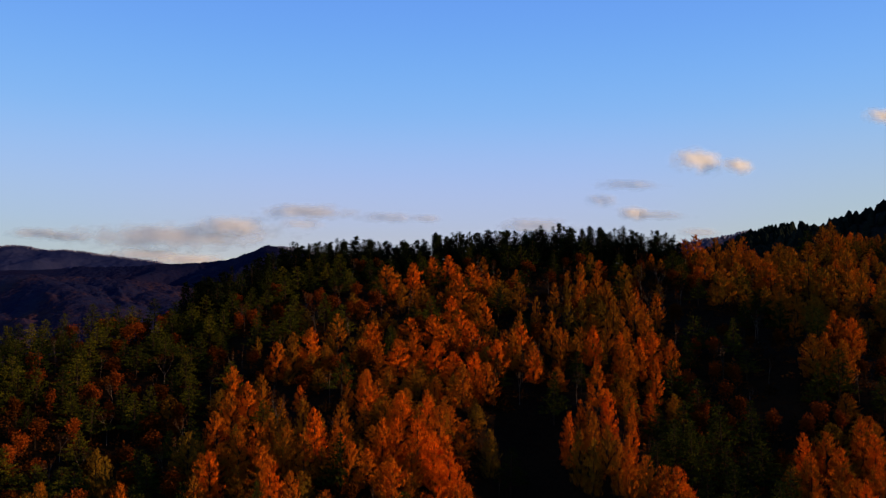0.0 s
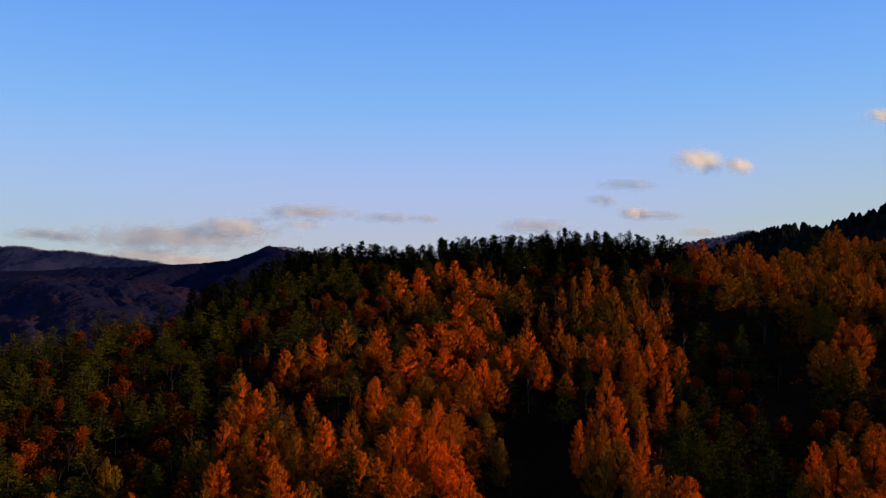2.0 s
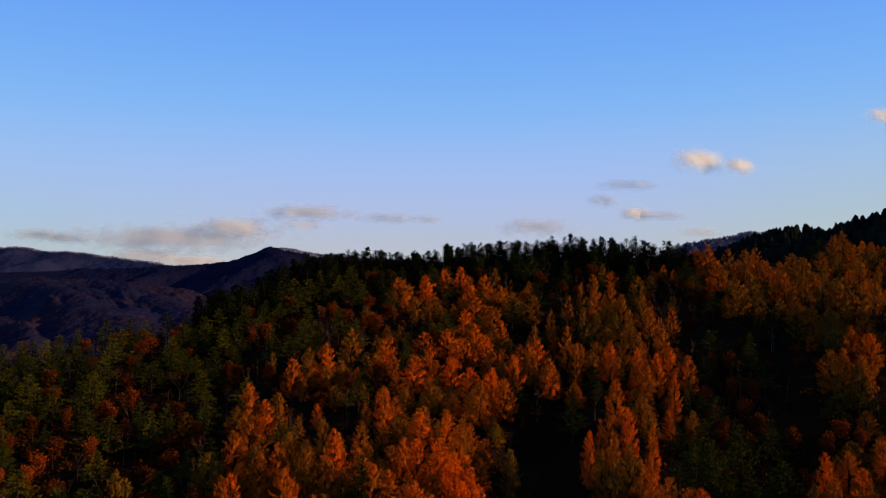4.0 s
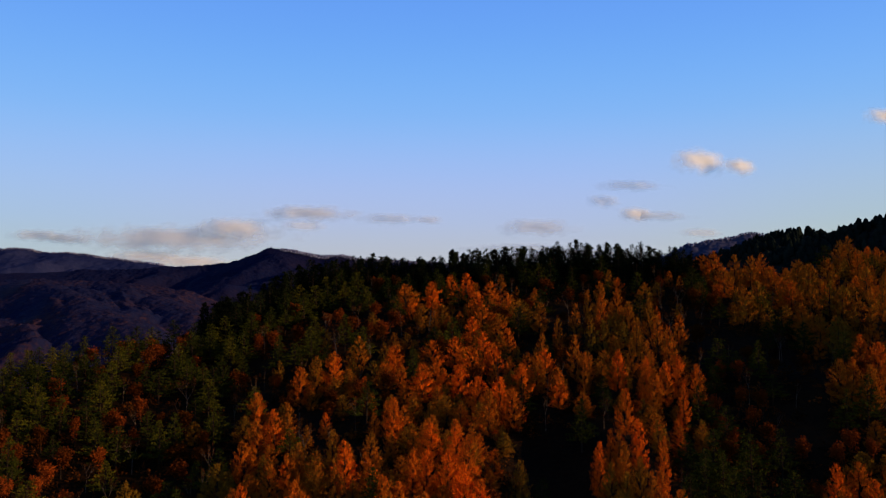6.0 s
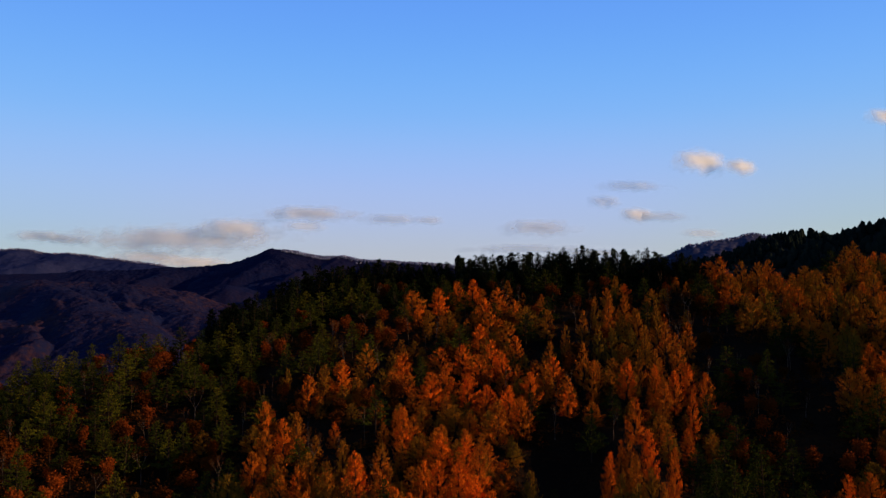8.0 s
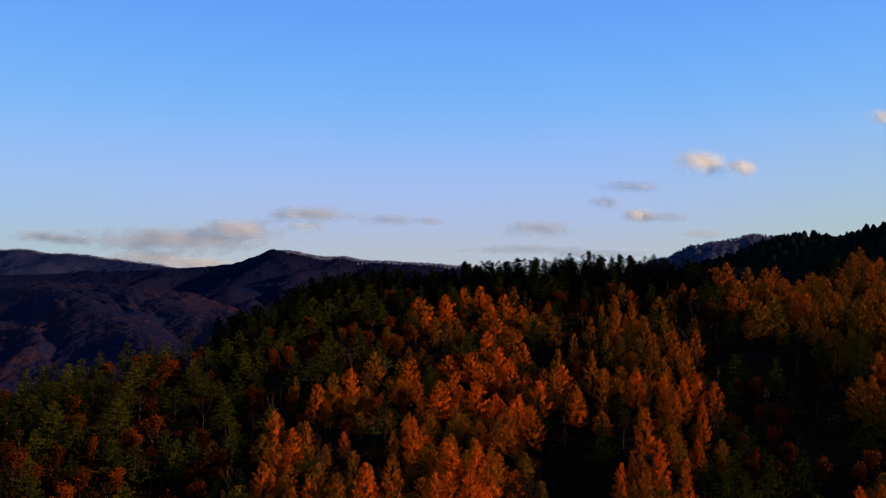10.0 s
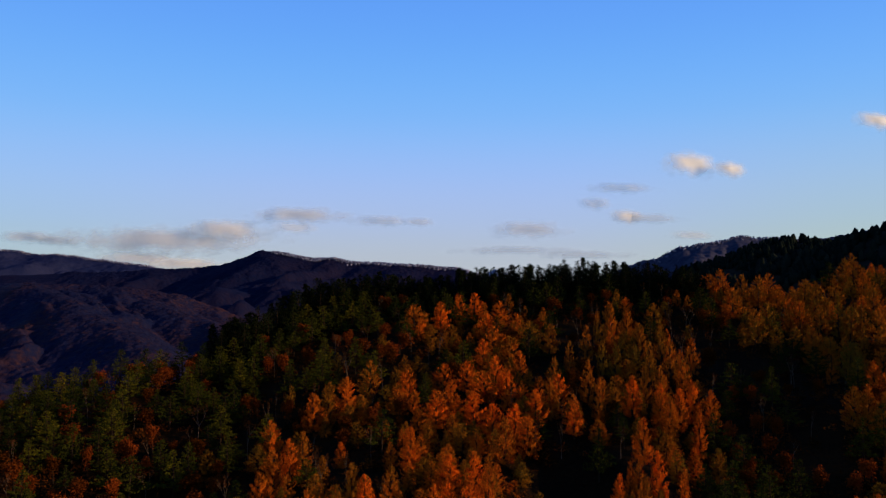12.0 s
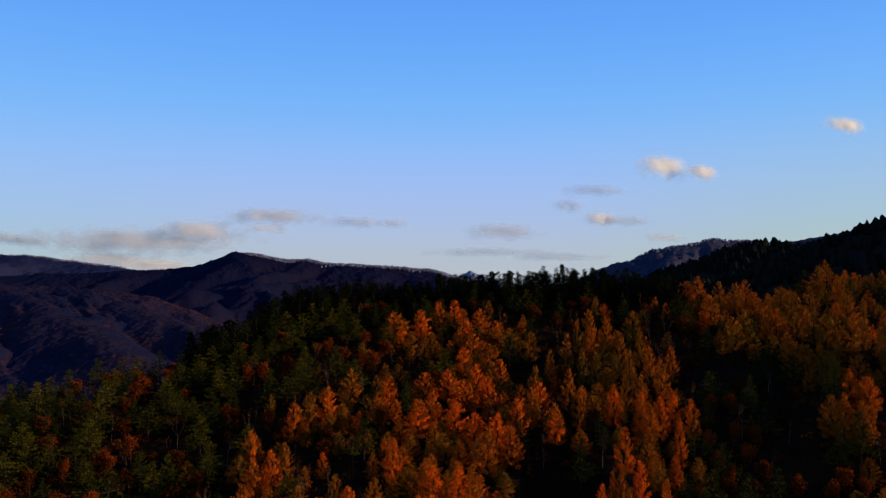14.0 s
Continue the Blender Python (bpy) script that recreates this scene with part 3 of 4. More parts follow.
# upper larches
stand("larch", 12.0, [
    (-21, 312, 1.39, 0.7), (-4, 323, 1.06, 0.7), (2, 325, 1.20, 0.8), (-11, 315, 0.98, 0.8), (11, 319, 1.05, 0.7), (16, 307, 0.95, 0.7), (5, 308, 1.25, 0.8),
    (7, 295, 1.14, 0.7), (12, 287, 1.05, 0.6), (14, 276, 1.06, 0.7), (21, 301, 1.22, 0.3), (27, 296, 0.92, 0.3), (3, 286, 0.95, 0.8), (-10, 268, 0.99, 0.7),
    (-22, 261, 1.02, 0.8), (-34, 268, 1.09, 0.5), (-3, 268, 1.09, 0.8), (2, 261, 1.06, 0.8), (6, 269, 0.99, 0.8), (9, 264, 0.87, 0.8),
])
# middle larches
stand("larch", 13.0, [
    (-40, 252, 1.07, 0.7), (-45, 250, 1.02, 0.5), (-49, 248, 0.95, 0.8), (-13, 245, 1.09, 0.8), (-9, 251, 1.06, 0.8), (-2, 248, 1.05, 0.9), (3, 241, 0.94, 0.8),
    (9, 239, 1.02, 0.9), (12, 234, 1.05, 0.7), (5, 226, 1.01, 0.5), (16, 247, 0.82, 0.8), (21, 252, 1.03, 0.6), (24, 255, 1.05, 0.7), (26, 240, 0.84, 0.7),
    (-59, 236, 0.79, 0.7), (-51, 221, 0.79, 0.8), (-48, 223, 0.79, 0.6), (-55, 218, 0.84, 0.7), (-56, 207, 0.79, 0.7), (-20, 220, 0.79, 0.7),
])
# right grove larches
stand("larch", 14.0, [
    (38, 286, 0.75, 0.4), (45, 301, 0.66, 0.4), (51, 311, 0.78, 0.5), (48, 292, 0.80, 0.6), (55, 300, 0.75, 0.5), (55, 280, 0.70, 0.5), (68, 310, 0.86, 0.4),
    (62, 280, 0.78, 0.4), (61, 266, 0.80, 0.5), (41, 274, 0.71, 0.2), (44, 268, 0.62, 0.2), (54, 265, 0.73, 0.4), (63, 261, 0.80, 0.6), (69, 270, 0.86, 0.6),
    (31, 277, 0.69, 0.4), (24, 266, 0.78, 0.4), (33, 256, 0.75, 0.5), (44, 245, 0.63, 0.8), (50, 255, 0.60, 0.5), (54, 253, 0.63, 0.5),
])
# gully larches; the tone of 0.1 imitates a tree in shade
stand("larch", 14.0, [
    (40, 218, 0.70, 0.7), (40, 203, 0.57, 0.8), (33, 203, 0.62, 0.7), (30, 201, 0.65, 0.8), (35, 202, 0.57, 0.6), (35, 195, 0.57, 0.5), (31, 192, 0.60, 0.3),
    (37, 190, 0.57, 0.3), (33, 186, 0.57, 0.2), (38, 183, 0.57, 0.5), (39, 177, 0.57, 0.6), (44, 196, 0.57, 0.8), (62, 247, 0.73, 0.8), (53, 239, 0.63, 0.6),
    (57, 243, 0.65, 0.8), (51, 242, 0.60, 0.7), (34, 245, 0.60, 0.5), (11, 201, 0.59, 0.1), (66, 243, 0.68, 0.7), (58, 229, 0.63, 0.7),
])
# lower larches
stand("larch", 13.0, [
    (-29, 192, 0.90, 0.9), (-33, 199, 0.79, 0.4), (-24, 197, 0.79, 0.5), (-36, 193, 0.86, 0.4), (-42, 192, 0.79, 0.7), (-40, 193, 0.79, 0.7), (-35, 187, 0.79, 0.5),
    (-46, 190, 0.79, 0.5), (-39, 181, 0.79, 0.6), (-30, 183, 0.79, 0.5), (-23, 185, 0.79, 0.6), (-20, 182, 0.79, 0.7), (-14, 193, 0.86, 0.7), (-10, 206, 0.99, 0.8),
    (-4, 207, 0.88, 0.8), (-1, 201, 0.82, 0.7), (-11, 194, 0.83, 0.8), (-6, 194, 0.94, 0.9), (-2, 190, 0.92, 0.9), (1, 187, 0.79, 0.8),
])
# front larches
stand("larch", 13.0, [
    (-84, 176, 0.79, 0.4), (-79, 192, 0.79, 0.2), (-74, 186, 0.79, 0.2), (-66, 172, 0.79, 0.8), (-50, 182, 0.79, 0.8), (-52, 181, 0.79, 0.6), (-51, 174, 0.79, 0.4),
    (-36, 176, 0.79, 0.8), (-31, 171, 0.79, 0.7), (-11, 180, 1.05, 0.7), (-1, 182, 0.82, 0.9), (3, 181, 0.80, 0.8), (5, 176, 0.79, 0.8), (40, 184, 0.79, 0.7),
    (43, 178, 0.79, 0.5), (46, 176, 0.79, 0.7), (49, 177, 0.86, 0.8), (49, 169, 0.79, 0.7), (-59, 195, 1.05, 0.2), (-84, 170, 0.79, 0.3),
])
# spur larches, toned browner to imitate dim light on the right hill
stand("larch", 14.0, [
    (100, 345, 1.40, 0.6), (104, 344, 1.33, 0.6), (108, 331, 1.22, 0.5), (114, 330, 1.28, 0.6), (121, 336, 1.18, 0.5), (99, 316, 1.16, 0.6), (118, 310, 1.14, 0.6),
    (133, 331, 1.40, 0.4), (134, 324, 1.37, 0.4), (121, 308, 1.25, 0.5), (126, 303, 1.28, 0.5), (114, 283, 1.08, 0.6), (116, 274, 1.11, 0.5), (115, 260, 1.10, 0.2),
    (114, 253, 0.89, 0.2), (167, 368, 1.15, 0.4), (180, 385, 1.20, 0.5), (144, 329, 1.15, 0.4), (163, 343, 1.19, 0.5), (157, 325, 1.25, 0.5),
])
# far right larches
stand("larch", 14.0, [
    (133, 304, 1.12, 0.2), (136, 301, 1.22, 0.3), (141, 303, 0.99, 0.4), (145, 299, 1.10, 0.5), (152, 304, 1.01, 0.4), (129, 267, 1.40, 0.7), (117, 240, 1.02, 0.7),
    (113, 242, 0.84, 0.6), (106, 302, 1.17, 0.2), (100, 297, 1.09, 0.3), (102, 232, 0.90, 0.5), (104, 229, 0.88, 0.6), (108, 227, 0.88, 0.5),
])
# right corner larches, toned up to look sunlit
stand("larch", 13.0, [
    (90, 198, 0.79, 0.8), (87, 185, 0.79, 0.8), (83, 194, 0.79, 0.8), (85, 174, 0.79, 0.7), (85, 170, 0.79, 0.9), (99, 199, 0.84, 0.6), (99, 193, 0.83, 0.8),
    (74, 168, 0.79, 0.7), (80, 184, 0.79, 0.6), (95, 182, 0.79, 0.7),
])
# left pines
stand("pine", 12.0, [
    (-116, 277, 1.15, 0.6), (-136, 261, 1.03, 0.8), (-133, 263, 0.94, 0.2), (-140, 259, 0.97, 0.8), (-123, 272, 1.08, 0.8), (-110, 250, 1.14, 0.3), (-105, 250, 1.28, 0.8),
    (-108, 269, 1.22, 0.8), (-100, 291, 1.15, 0.3), (-87, 306, 1.09, 0.8), (-79, 310, 1.22, 0.5), (-73, 322, 1.34, 0.3), (-83, 293, 1.28, 0.8), (-74, 293, 1.33, 0.5),
    (-66, 332, 1.45, 0.5), (-55, 317, 1.75, 0.8), (-40, 282, 1.07, 0.6), (-64, 307, 1.27, 0.5), (-73, 278, 1.21, 0.8), (-59, 267, 1.12, 0.6),
])
# lower pines
stand("pine", 12.0, [
    (-126, 238, 0.90, 0.6), (-116, 229, 1.14, 0.8), (-117, 243, 1.20, 0.2), (-111, 229, 1.04, 0.6), (-119, 222, 0.88, 0.8), (-105, 232, 1.06, 0.2), (-82, 224, 1.02, 0.8),
    (-79, 227, 0.90, 0.8), (-76, 253, 1.31, 0.3), (-70, 232, 0.86, 0.8), (-28, 231, 1.28, 0.5), (-22, 182, 0.86, 0.3), (-4, 281, 1.22, 0.8), (-16, 260, 0.88, 0.5),
    (-110, 283, 1.24, 0.3), (-106, 286, 1.25, 0.8), (-90, 279, 1.16, 0.5), (-74, 256, 1.12, 0.5), (-126, 265, 1.06, 0.8), (-114, 208, 0.90, 0.6),
])
# right pines, their tones held down to imitate shade
stand("pine", 13.0, [
    (77, 258, 1.43, 0.5), (87, 251, 0.86, 0.6), (63, 232, 1.24, 0.4), (67, 220, 1.31, 0.5), (68, 206, 1.27, 0.6), (77, 210, 0.96, 0.4), (59, 207, 1.02, 0.5),
    (58, 189, 1.06, 0.7), (52, 191, 0.86, 0.5), (105, 223, 1.20, 0.6), (89, 310, 1.22, 0.4), (99, 222, 0.97, 0.5), (108, 302, 1.08, 0.6), (63, 188, 0.86, 0.4),
    (109, 244, 0.97, 0.5),
])
# near pines
stand("pine", 13.0, [
    (-22, 181, 1.19, 0.4), (57, 194, 0.86, 0.5), (62, 180, 0.89, 0.3), (74, 180, 0.86, 0.4), (-65, 186, 0.86, 0.6), (-54, 174, 0.86, 0.4), (-37, 168, 0.86, 0.5),
    (29, 220, 1.01, 0.6),
])
# oaks
stand("oak", 8.0, [
    (-121, 275, 0.79, 0.8), (-101, 278, 1.14, 0.8), (-106, 287, 0.88, 0.6), (-95, 282, 0.87, 0.7), (-95, 291, 0.84, 0.6), (-70, 285, 0.82, 0.8), (-63, 281, 0.86, 0.7),
    (-32, 302, 0.93, 0.7), (-28, 291, 1.37, 0.7), (-120, 244, 0.90, 0.9), (-93, 240, 0.89, 0.7), (-99, 234, 1.01, 0.6), (-96, 233, 0.86, 0.7), (-92, 230, 0.61, 0.8),
    (-95, 218, 0.81, 1.0), (-106, 209, 0.86, 0.9), (-105, 202, 0.75, 1.0), (-110, 198, 0.81, 0.9), (-106, 227, 0.74, 0.5), (-104, 215, 1.02, 0.4),
])
# right oaks
stand("oak", 8.0, [
    (77, 255, 0.94, 0.7), (82, 253, 0.88, 0.7), (68, 236, 0.87, 0.8), (69, 228, 0.80, 0.8), (76, 229, 1.03, 0.4), (85, 217, 0.89, 0.7), (79, 222, 1.00, 0.3),
    (97, 214, 0.88, 0.7), (93, 212, 0.74, 0.7), (99, 209, 0.73, 0.7), (83, 346, 1.21, 0.8), (96, 346, 1.06, 0.7), (82, 235, 0.87, 0.4), (76, 237, 0.83, 0.5),
    (-114, 213, 1.01, 0.4), (-63, 310, 0.95, 0.5), (-111, 282, 1.33, 0.6), (68, 219, 0.76, 0.6),
])
# birches
stand("birch", 11.0, [
    (-12, 292, 1.50, 0.5), (-42, 215, 1.17, 0.6), (-83, 250, 1.35, 0.6), (-42, 278, 1.50, 0.4), (-42, 273, 1.33, 0.3), (-30, 269, 1.31, 0.4), (14, 234, 1.14, 0.3),
    (81, 310, 1.43, 0.3), (9, 252, 1.16, 0.3), (39, 307, 1.41, 0.2), (100, 268, 1.31, 0.2), (-66, 239, 1.10, 0.3),
])

# the row of pines along the crest
x = -92.0
while x < 97:
    for row in range(4):
        px_, py_ = x + rng.uniform(-1.4, 1.4), float(crest_y(x)) - 9 + row * 4.2 + rng.uniform(-1.8, 1.8)
        z = float(land(px_, py_))
        tall = rng.uniform(0.72, 1.06) * (1.0 if x < -55 else 0.90 if x < -5 else 1.0 if x < 72 else 1.1)
        planted["crest"].append((rng.choice((0, 1, 2, 2, 3, 3, 4, 4)), px_, py_, z, rng.uniform(0, 6.28), rng.uniform(0.85, 1.25), tall, rng.random()))
        take(px_, py_, 2.2)
    x += rng.uniform(1.9, 3.3)

SPACE = {"larch": 4.6, "pine": 5.0, "oak": 4.8, "birch": 4.4, "gap": 4.6}
# shortest and tallest, slimmest and broadest against the height, and how far the foot stands out of the ground
SIZES = {"larch": (0.48, 0.76, 0.90, 1.25, -0.4), "pine": (0.55, 0.88, 1.25, 1.70, 0.6), "oak": (0.50, 0.90, 1.05, 1.50, 0.4), "birch": (0.50, 0.90, 1.10, 1.50, 0.6)}
names = ("larch", "pine", "oak", "birch", "gap")
for _ in range(26000):
    y = 132 + (430 - 132) * rng.random()
    half = 0.56 * y + 26
    x = rng.uniform(-half, half)
    if y > float(crest_y(x)) + 16:
        continue
    pick = rng.choices(names, region(x, y))[0]
    gap = SPACE[pick] * rng.uniform(0.85, 1.15)
    if not free(x, y, gap):
        continue
    take(x, y, gap)
    if pick == "gap":
        continue
    low, high, slim, broad, lift = SIZES[pick]
    tall = rng.uniform(low, high)
    # Pines and birches beyond x = -30 get lower tones, imitating shade.
    tone = rng.uniform(0.2, 0.7) if pick == "larch" and x < 75 else rng.uniform(0.15, 0.65) if pick == "larch" else rng.uniform(0.0, 0.55) if pick == "oak" else rng.uniform(0.25, 1.0) if x < -30 else rng.uniform(0.1, 0.6)
    planted[pick].append((rng.randrange(len(KINDS[pick][0].shapes)), x, y, float(land(x, y)) + lift, rng.uniform(0, 6.28), rng.uniform(slim, broad) * tall, tall, tone))

MATS = {"larch": (M_LARCH, M_BARK), "pine": (M_PINE, M_BARK), "oak": (M_OAK, M_BARK), "birch": (M_TWIG, M_BIRCH)}
LIGHT = {"larch": [larch(101, 12.5, 4.9, 60, 2, 0.06, 1.5), larch(102, 13.0, 4.2, 58, 2, 0.06, 1.5), larch(103, 12.0, 5.5, 62, 2, 0.06, 1.5), larch(104, 12.8, 4.0, 56, 2, 0.06, 1.5)],
         "pine": [pine(111, 13, 4.2, 11, 0.16, 4, 6, 1.3), pine(112, 13.5, 3.9, 12, 0.16, 4, 6, 1.3)], "oak": OAK.shapes, "birch": BARE.shapes}
WOODS = {"larch": "orange larch wood higher up the slope", "pine": "dark green pine wood towards the crest", "oak": "rust-red oaks scattered higher up the slope", "birch": "leafless birches scattered higher up the slope"}
for kind, (K, _) in KINDS.items():
    rows = sorted(planted[kind], key=lambda p: p[2])
    for p in rows[:290]:
        K.plant(*p)
    rest = [(p[0] % len(LIGHT[kind]), *p[1:]) for p in rows[290:]]
    if rest:
        wood = new(kind + "_wood")
        tagged(wood, WOODS[kind], "woods", kind="stuff")
        for name, idx, mat in (("trunks", 0, MATS[kind][1]), ("crowns", 1, MATS[kind][0])):
            v, f, shade = joined([s[idx] for s in LIGHT[kind]], rest)
            ob = many(name, mesh_of(kind + "_" + name, v, f, mat, shade=shade))
            ob.parent = wood
            tagged(ob, kind="stuff")
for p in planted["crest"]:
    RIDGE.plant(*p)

# low bushes between the trees


def bush(seed):
    r = random.Random(seed)
    s = Soup()
    for _ in range(30):
        o = unit(r) * r.random() ** 0.4
        at = Vector((o.x * 1.3, o.y * 1.3, 0.3 + abs(o.z) * 1.7))
        tuft(s, r, at, r.uniform(0.20, 0.42), Vector((0, 0, 0.3)), 0.5)
    return s.arrays()


bushes = [bush(s) for s in (51, 52, 53)]
rows = []
for _ in range(6400):
    y = 135 + 260 * rng.random()
    x = rng.uniform(-0.56 * y - 20, 0.56 * y + 20)
    # Bushes thin out in the gaps, so that the shade-black soil shows.
    bare = region(x, y)[4]
    if y < float(crest_y(x)) + 12 and (bare < 0.5 or (bare < 0.75 and rng.random() < 0.6)):
        rows.append((rng.randrange(3), x, y, float(land(x, y)), rng.uniform(0, 6.28), rng.uniform(0.9, 2.0), rng.uniform(0.8, 1.7), rng.random()))
v, f, shade = joined(bushes, rows)
tagged(many("undergrowth", mesh_of("undergrowth", v, f, M_SHRUB, shade=shade)), "dark red-brown bushes between the trees", "bushes", kind="stuff")

# Added bushes close the gaps along the crest, in the same silhouette-dark colour.
rows = []
while len(rows) < 520:
    x = rng.uniform(-92, 96)
    y = float(crest_y(x)) + rng.uniform(-30, 10)
    rows.append((rng.randrange(3), x, y, float(land(x, y)), rng.uniform(0, 6.28), rng.uniform(1.4, 2.4), rng.uniform(1.6, 3.2), rng.random()))
v, f, shade = joined(bushes, rows)
tagged(many("pine_saplings", mesh_of("pine_saplings", v, f, M_RIDGE, shade=shade)), "added silhouette-dark bushes filling gaps beneath the crest trees", "saplings", kind="stuff")

# far woods on the mountains


def far_tree(seed, conifer):
    """A tree of the far woods: an uneven closed crown, pointed for a pine, domed for a leafless oak."""
    r = random.Random(seed)
    rings = ((0.0, 2.4), (2.8, 2.9), (5.4, 2.3), (7.6, 1.3)) if conifer else ((0.0, 1.6), (3.2, 2.8), (6.2, 2.0))
    tip, sides = (9.2, 6) if conifer else (8.0, 5)
    v, f = [], []
    for z, rad in rings:
        spin = r.uniform(0, 1)
        for i in range(sides):
            g = 2 * math.pi * (i + spin + r.uniform(-0.2, 0.2)) / sides
            q = rad * r.uniform(0.6, 1.35)
            v.append((q * math.cos(g), q * math.sin(g), z + r.uniform(-0.7, 0.7)))
    v.append((r.uniform(-0.6, 0.6), r.uniform(-0.6, 0.6), tip))
    for k in range(len(rings) - 1):
        for i in range(sides):
            a, b = k * sides + i, k * sides + (i + 1) % sides
            f += [(a, b, b + sides), (a, b + sides, a + sides)]
    last = (len(rings) - 1) * sides
    f += [(last + i, last + (i + 1) % sides, len(v) - 1) for i in range(sides)]
    return np.array(v, np.float32), np.array(f, np.int32)


far_pines = [far_tree(s, True) for s in range(61, 67)]
far_trees = [far_tree(s, False) for s in range(71, 75)]


def wood_on(ridge, name, label, shapes, mat, count, x0, x1, front, back, size):
    x = nrng.uniform(x0, x1, count)
    y = ridge.y + np.where(nrng.random(count) < 0.75, nrng.uniform(-front, back, count), nrng.normal(0, 0.05 * front, count))
    z = ridge.height(x, y)
    k = size * nrng.uniform(0.7, 1.25, count)
    tones = nrng.random(count)
    turn, fat, which = nrng.uniform(0, 6.28, count), nrng.uniform(0.85, 1.2, count), nrng.integers(0, len(shapes), count)
    rows = [(which[i], x[i], y[i], z[i], turn[i], k[i] * fat[i], k[i], tones[i]) for i in range(count) if z[i] > -120]
    v, f, shade = joined(shapes, rows)
    tagged(many(name, mesh_of(name, v, f, mat, smooth=True, shade=shade)), label, "woods", kind="stuff")


wood_on(R_NEAR, "hill_wood", "nearly black pine wood on the steep hill", far_pines, M_FAR_P, 1900, 200, 620, 250, 50, 1.0)
wood_on(R_PINE, "hill_wood", "dark pine wood on the far hill", far_pines, M_FAR_P, 1900, 200, 700, 250, 50, 1.0)


def canopy_on(ridge, label, mat, x0, x1, front, back, step, deep, crown):
    """The closed roof of a far wood: one crown beside the other, following spurs and ravines."""
    xs, ys = np.arange(x0, x1, step), ridge.y + np.arange(-front, back, step)
    cx, cy = np.meshgrid(xs, ys)
    cx = cx + nrng.uniform(-0.4, 0.4, cx.shape) * step
    cy = cy + nrng.uniform(-0.4, 0.4, cy.shape) * step
    cz = ridge.height(cx, cy) + 2.5 + deep * (0.7 * rough(cx, cy, crown, ridge.seed + 9, 2) + 0.8 * rough(cx, cy * 0.5, crown * 4, ridge.seed + 11, 2)) + nrng.uniform(-0.45, 0.45, cx.shape) * deep
    cz = cz + 3.2 * deep * rough(cx + 0.3 * cy, cy * 0.3, 75, ridge.seed + 13, 3) * np.clip((ridge.y - cy) / 160, 0, 1)
    nx = len(xs)
    i = (np.arange(len(ys) - 1)[:, None] * nx + np.arange(nx - 1)[None, :]).ravel()
    v = np.stack([cx, cy, cz], -1).reshape(-1, 3)
    tagged(new("mountain_wood", mesh_of("mountain_wood", v, np.stack([i, i + 1, i + nx + 1, i + nx], -1), mat, smooth=True)), label, "woods", kind="stuff")


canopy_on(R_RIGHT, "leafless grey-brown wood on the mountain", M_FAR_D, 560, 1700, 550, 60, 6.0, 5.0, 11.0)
canopy_on(R_LEFT, "leafless brown wood on the mountain, blued for haze", M_FAR_A, -1350, 330, 620, 40, 5.0, 4.5, 10.0)
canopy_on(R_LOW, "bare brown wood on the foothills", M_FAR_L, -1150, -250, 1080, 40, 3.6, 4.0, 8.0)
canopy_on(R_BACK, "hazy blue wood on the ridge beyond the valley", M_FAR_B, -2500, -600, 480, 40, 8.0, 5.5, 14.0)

# frosted trees along the far crests
M_FROST = leafy("frosted_twigs", (0.06, 0.06, 0.09), (0.16, 0.15, 0.19), (0.42, 0.38, 0.40), patch=0.02, grain=0.1, glow=0.05)


def frost_on(ridge, count, x0, x1):
    x = nrng.uniform(x0, x1, count)
    steps = np.linspace(-90, 60, 31)
    gx, gy = np.meshgrid(x, ridge.y + steps, indexing="ij")
    y = ridge.y + steps[np.argmax(ridge.height(gx, gy), axis=1)] + nrng.normal(-8, 9, count)
    z = ridge.height(x, y) + 2.5
    size, turn = nrng.uniform(0.4, 0.8, count), nrng.uniform(0, 6.28, count)
    rows = [(i % 4, x[i], y[i], z[i], turn[i], size[i] * 1.5, size[i], nrng.random()) for i in range(count)]
    v, f, shade = joined(far_trees, rows)
    tagged(many("crest_wood", mesh_of("crest_wood", v, f, M_FROST, shade=shade)), "pale frosted leafless trees along the mountain crest", "woods", kind="stuff")


frost_on(R_LEFT, 1300, -600, 200)
frost_on(R_BACK, 900, -2400, -1300)
frost_on(R_RIGHT, 260, 680, 1150)

# ---------------------------------------------------------------- clouds


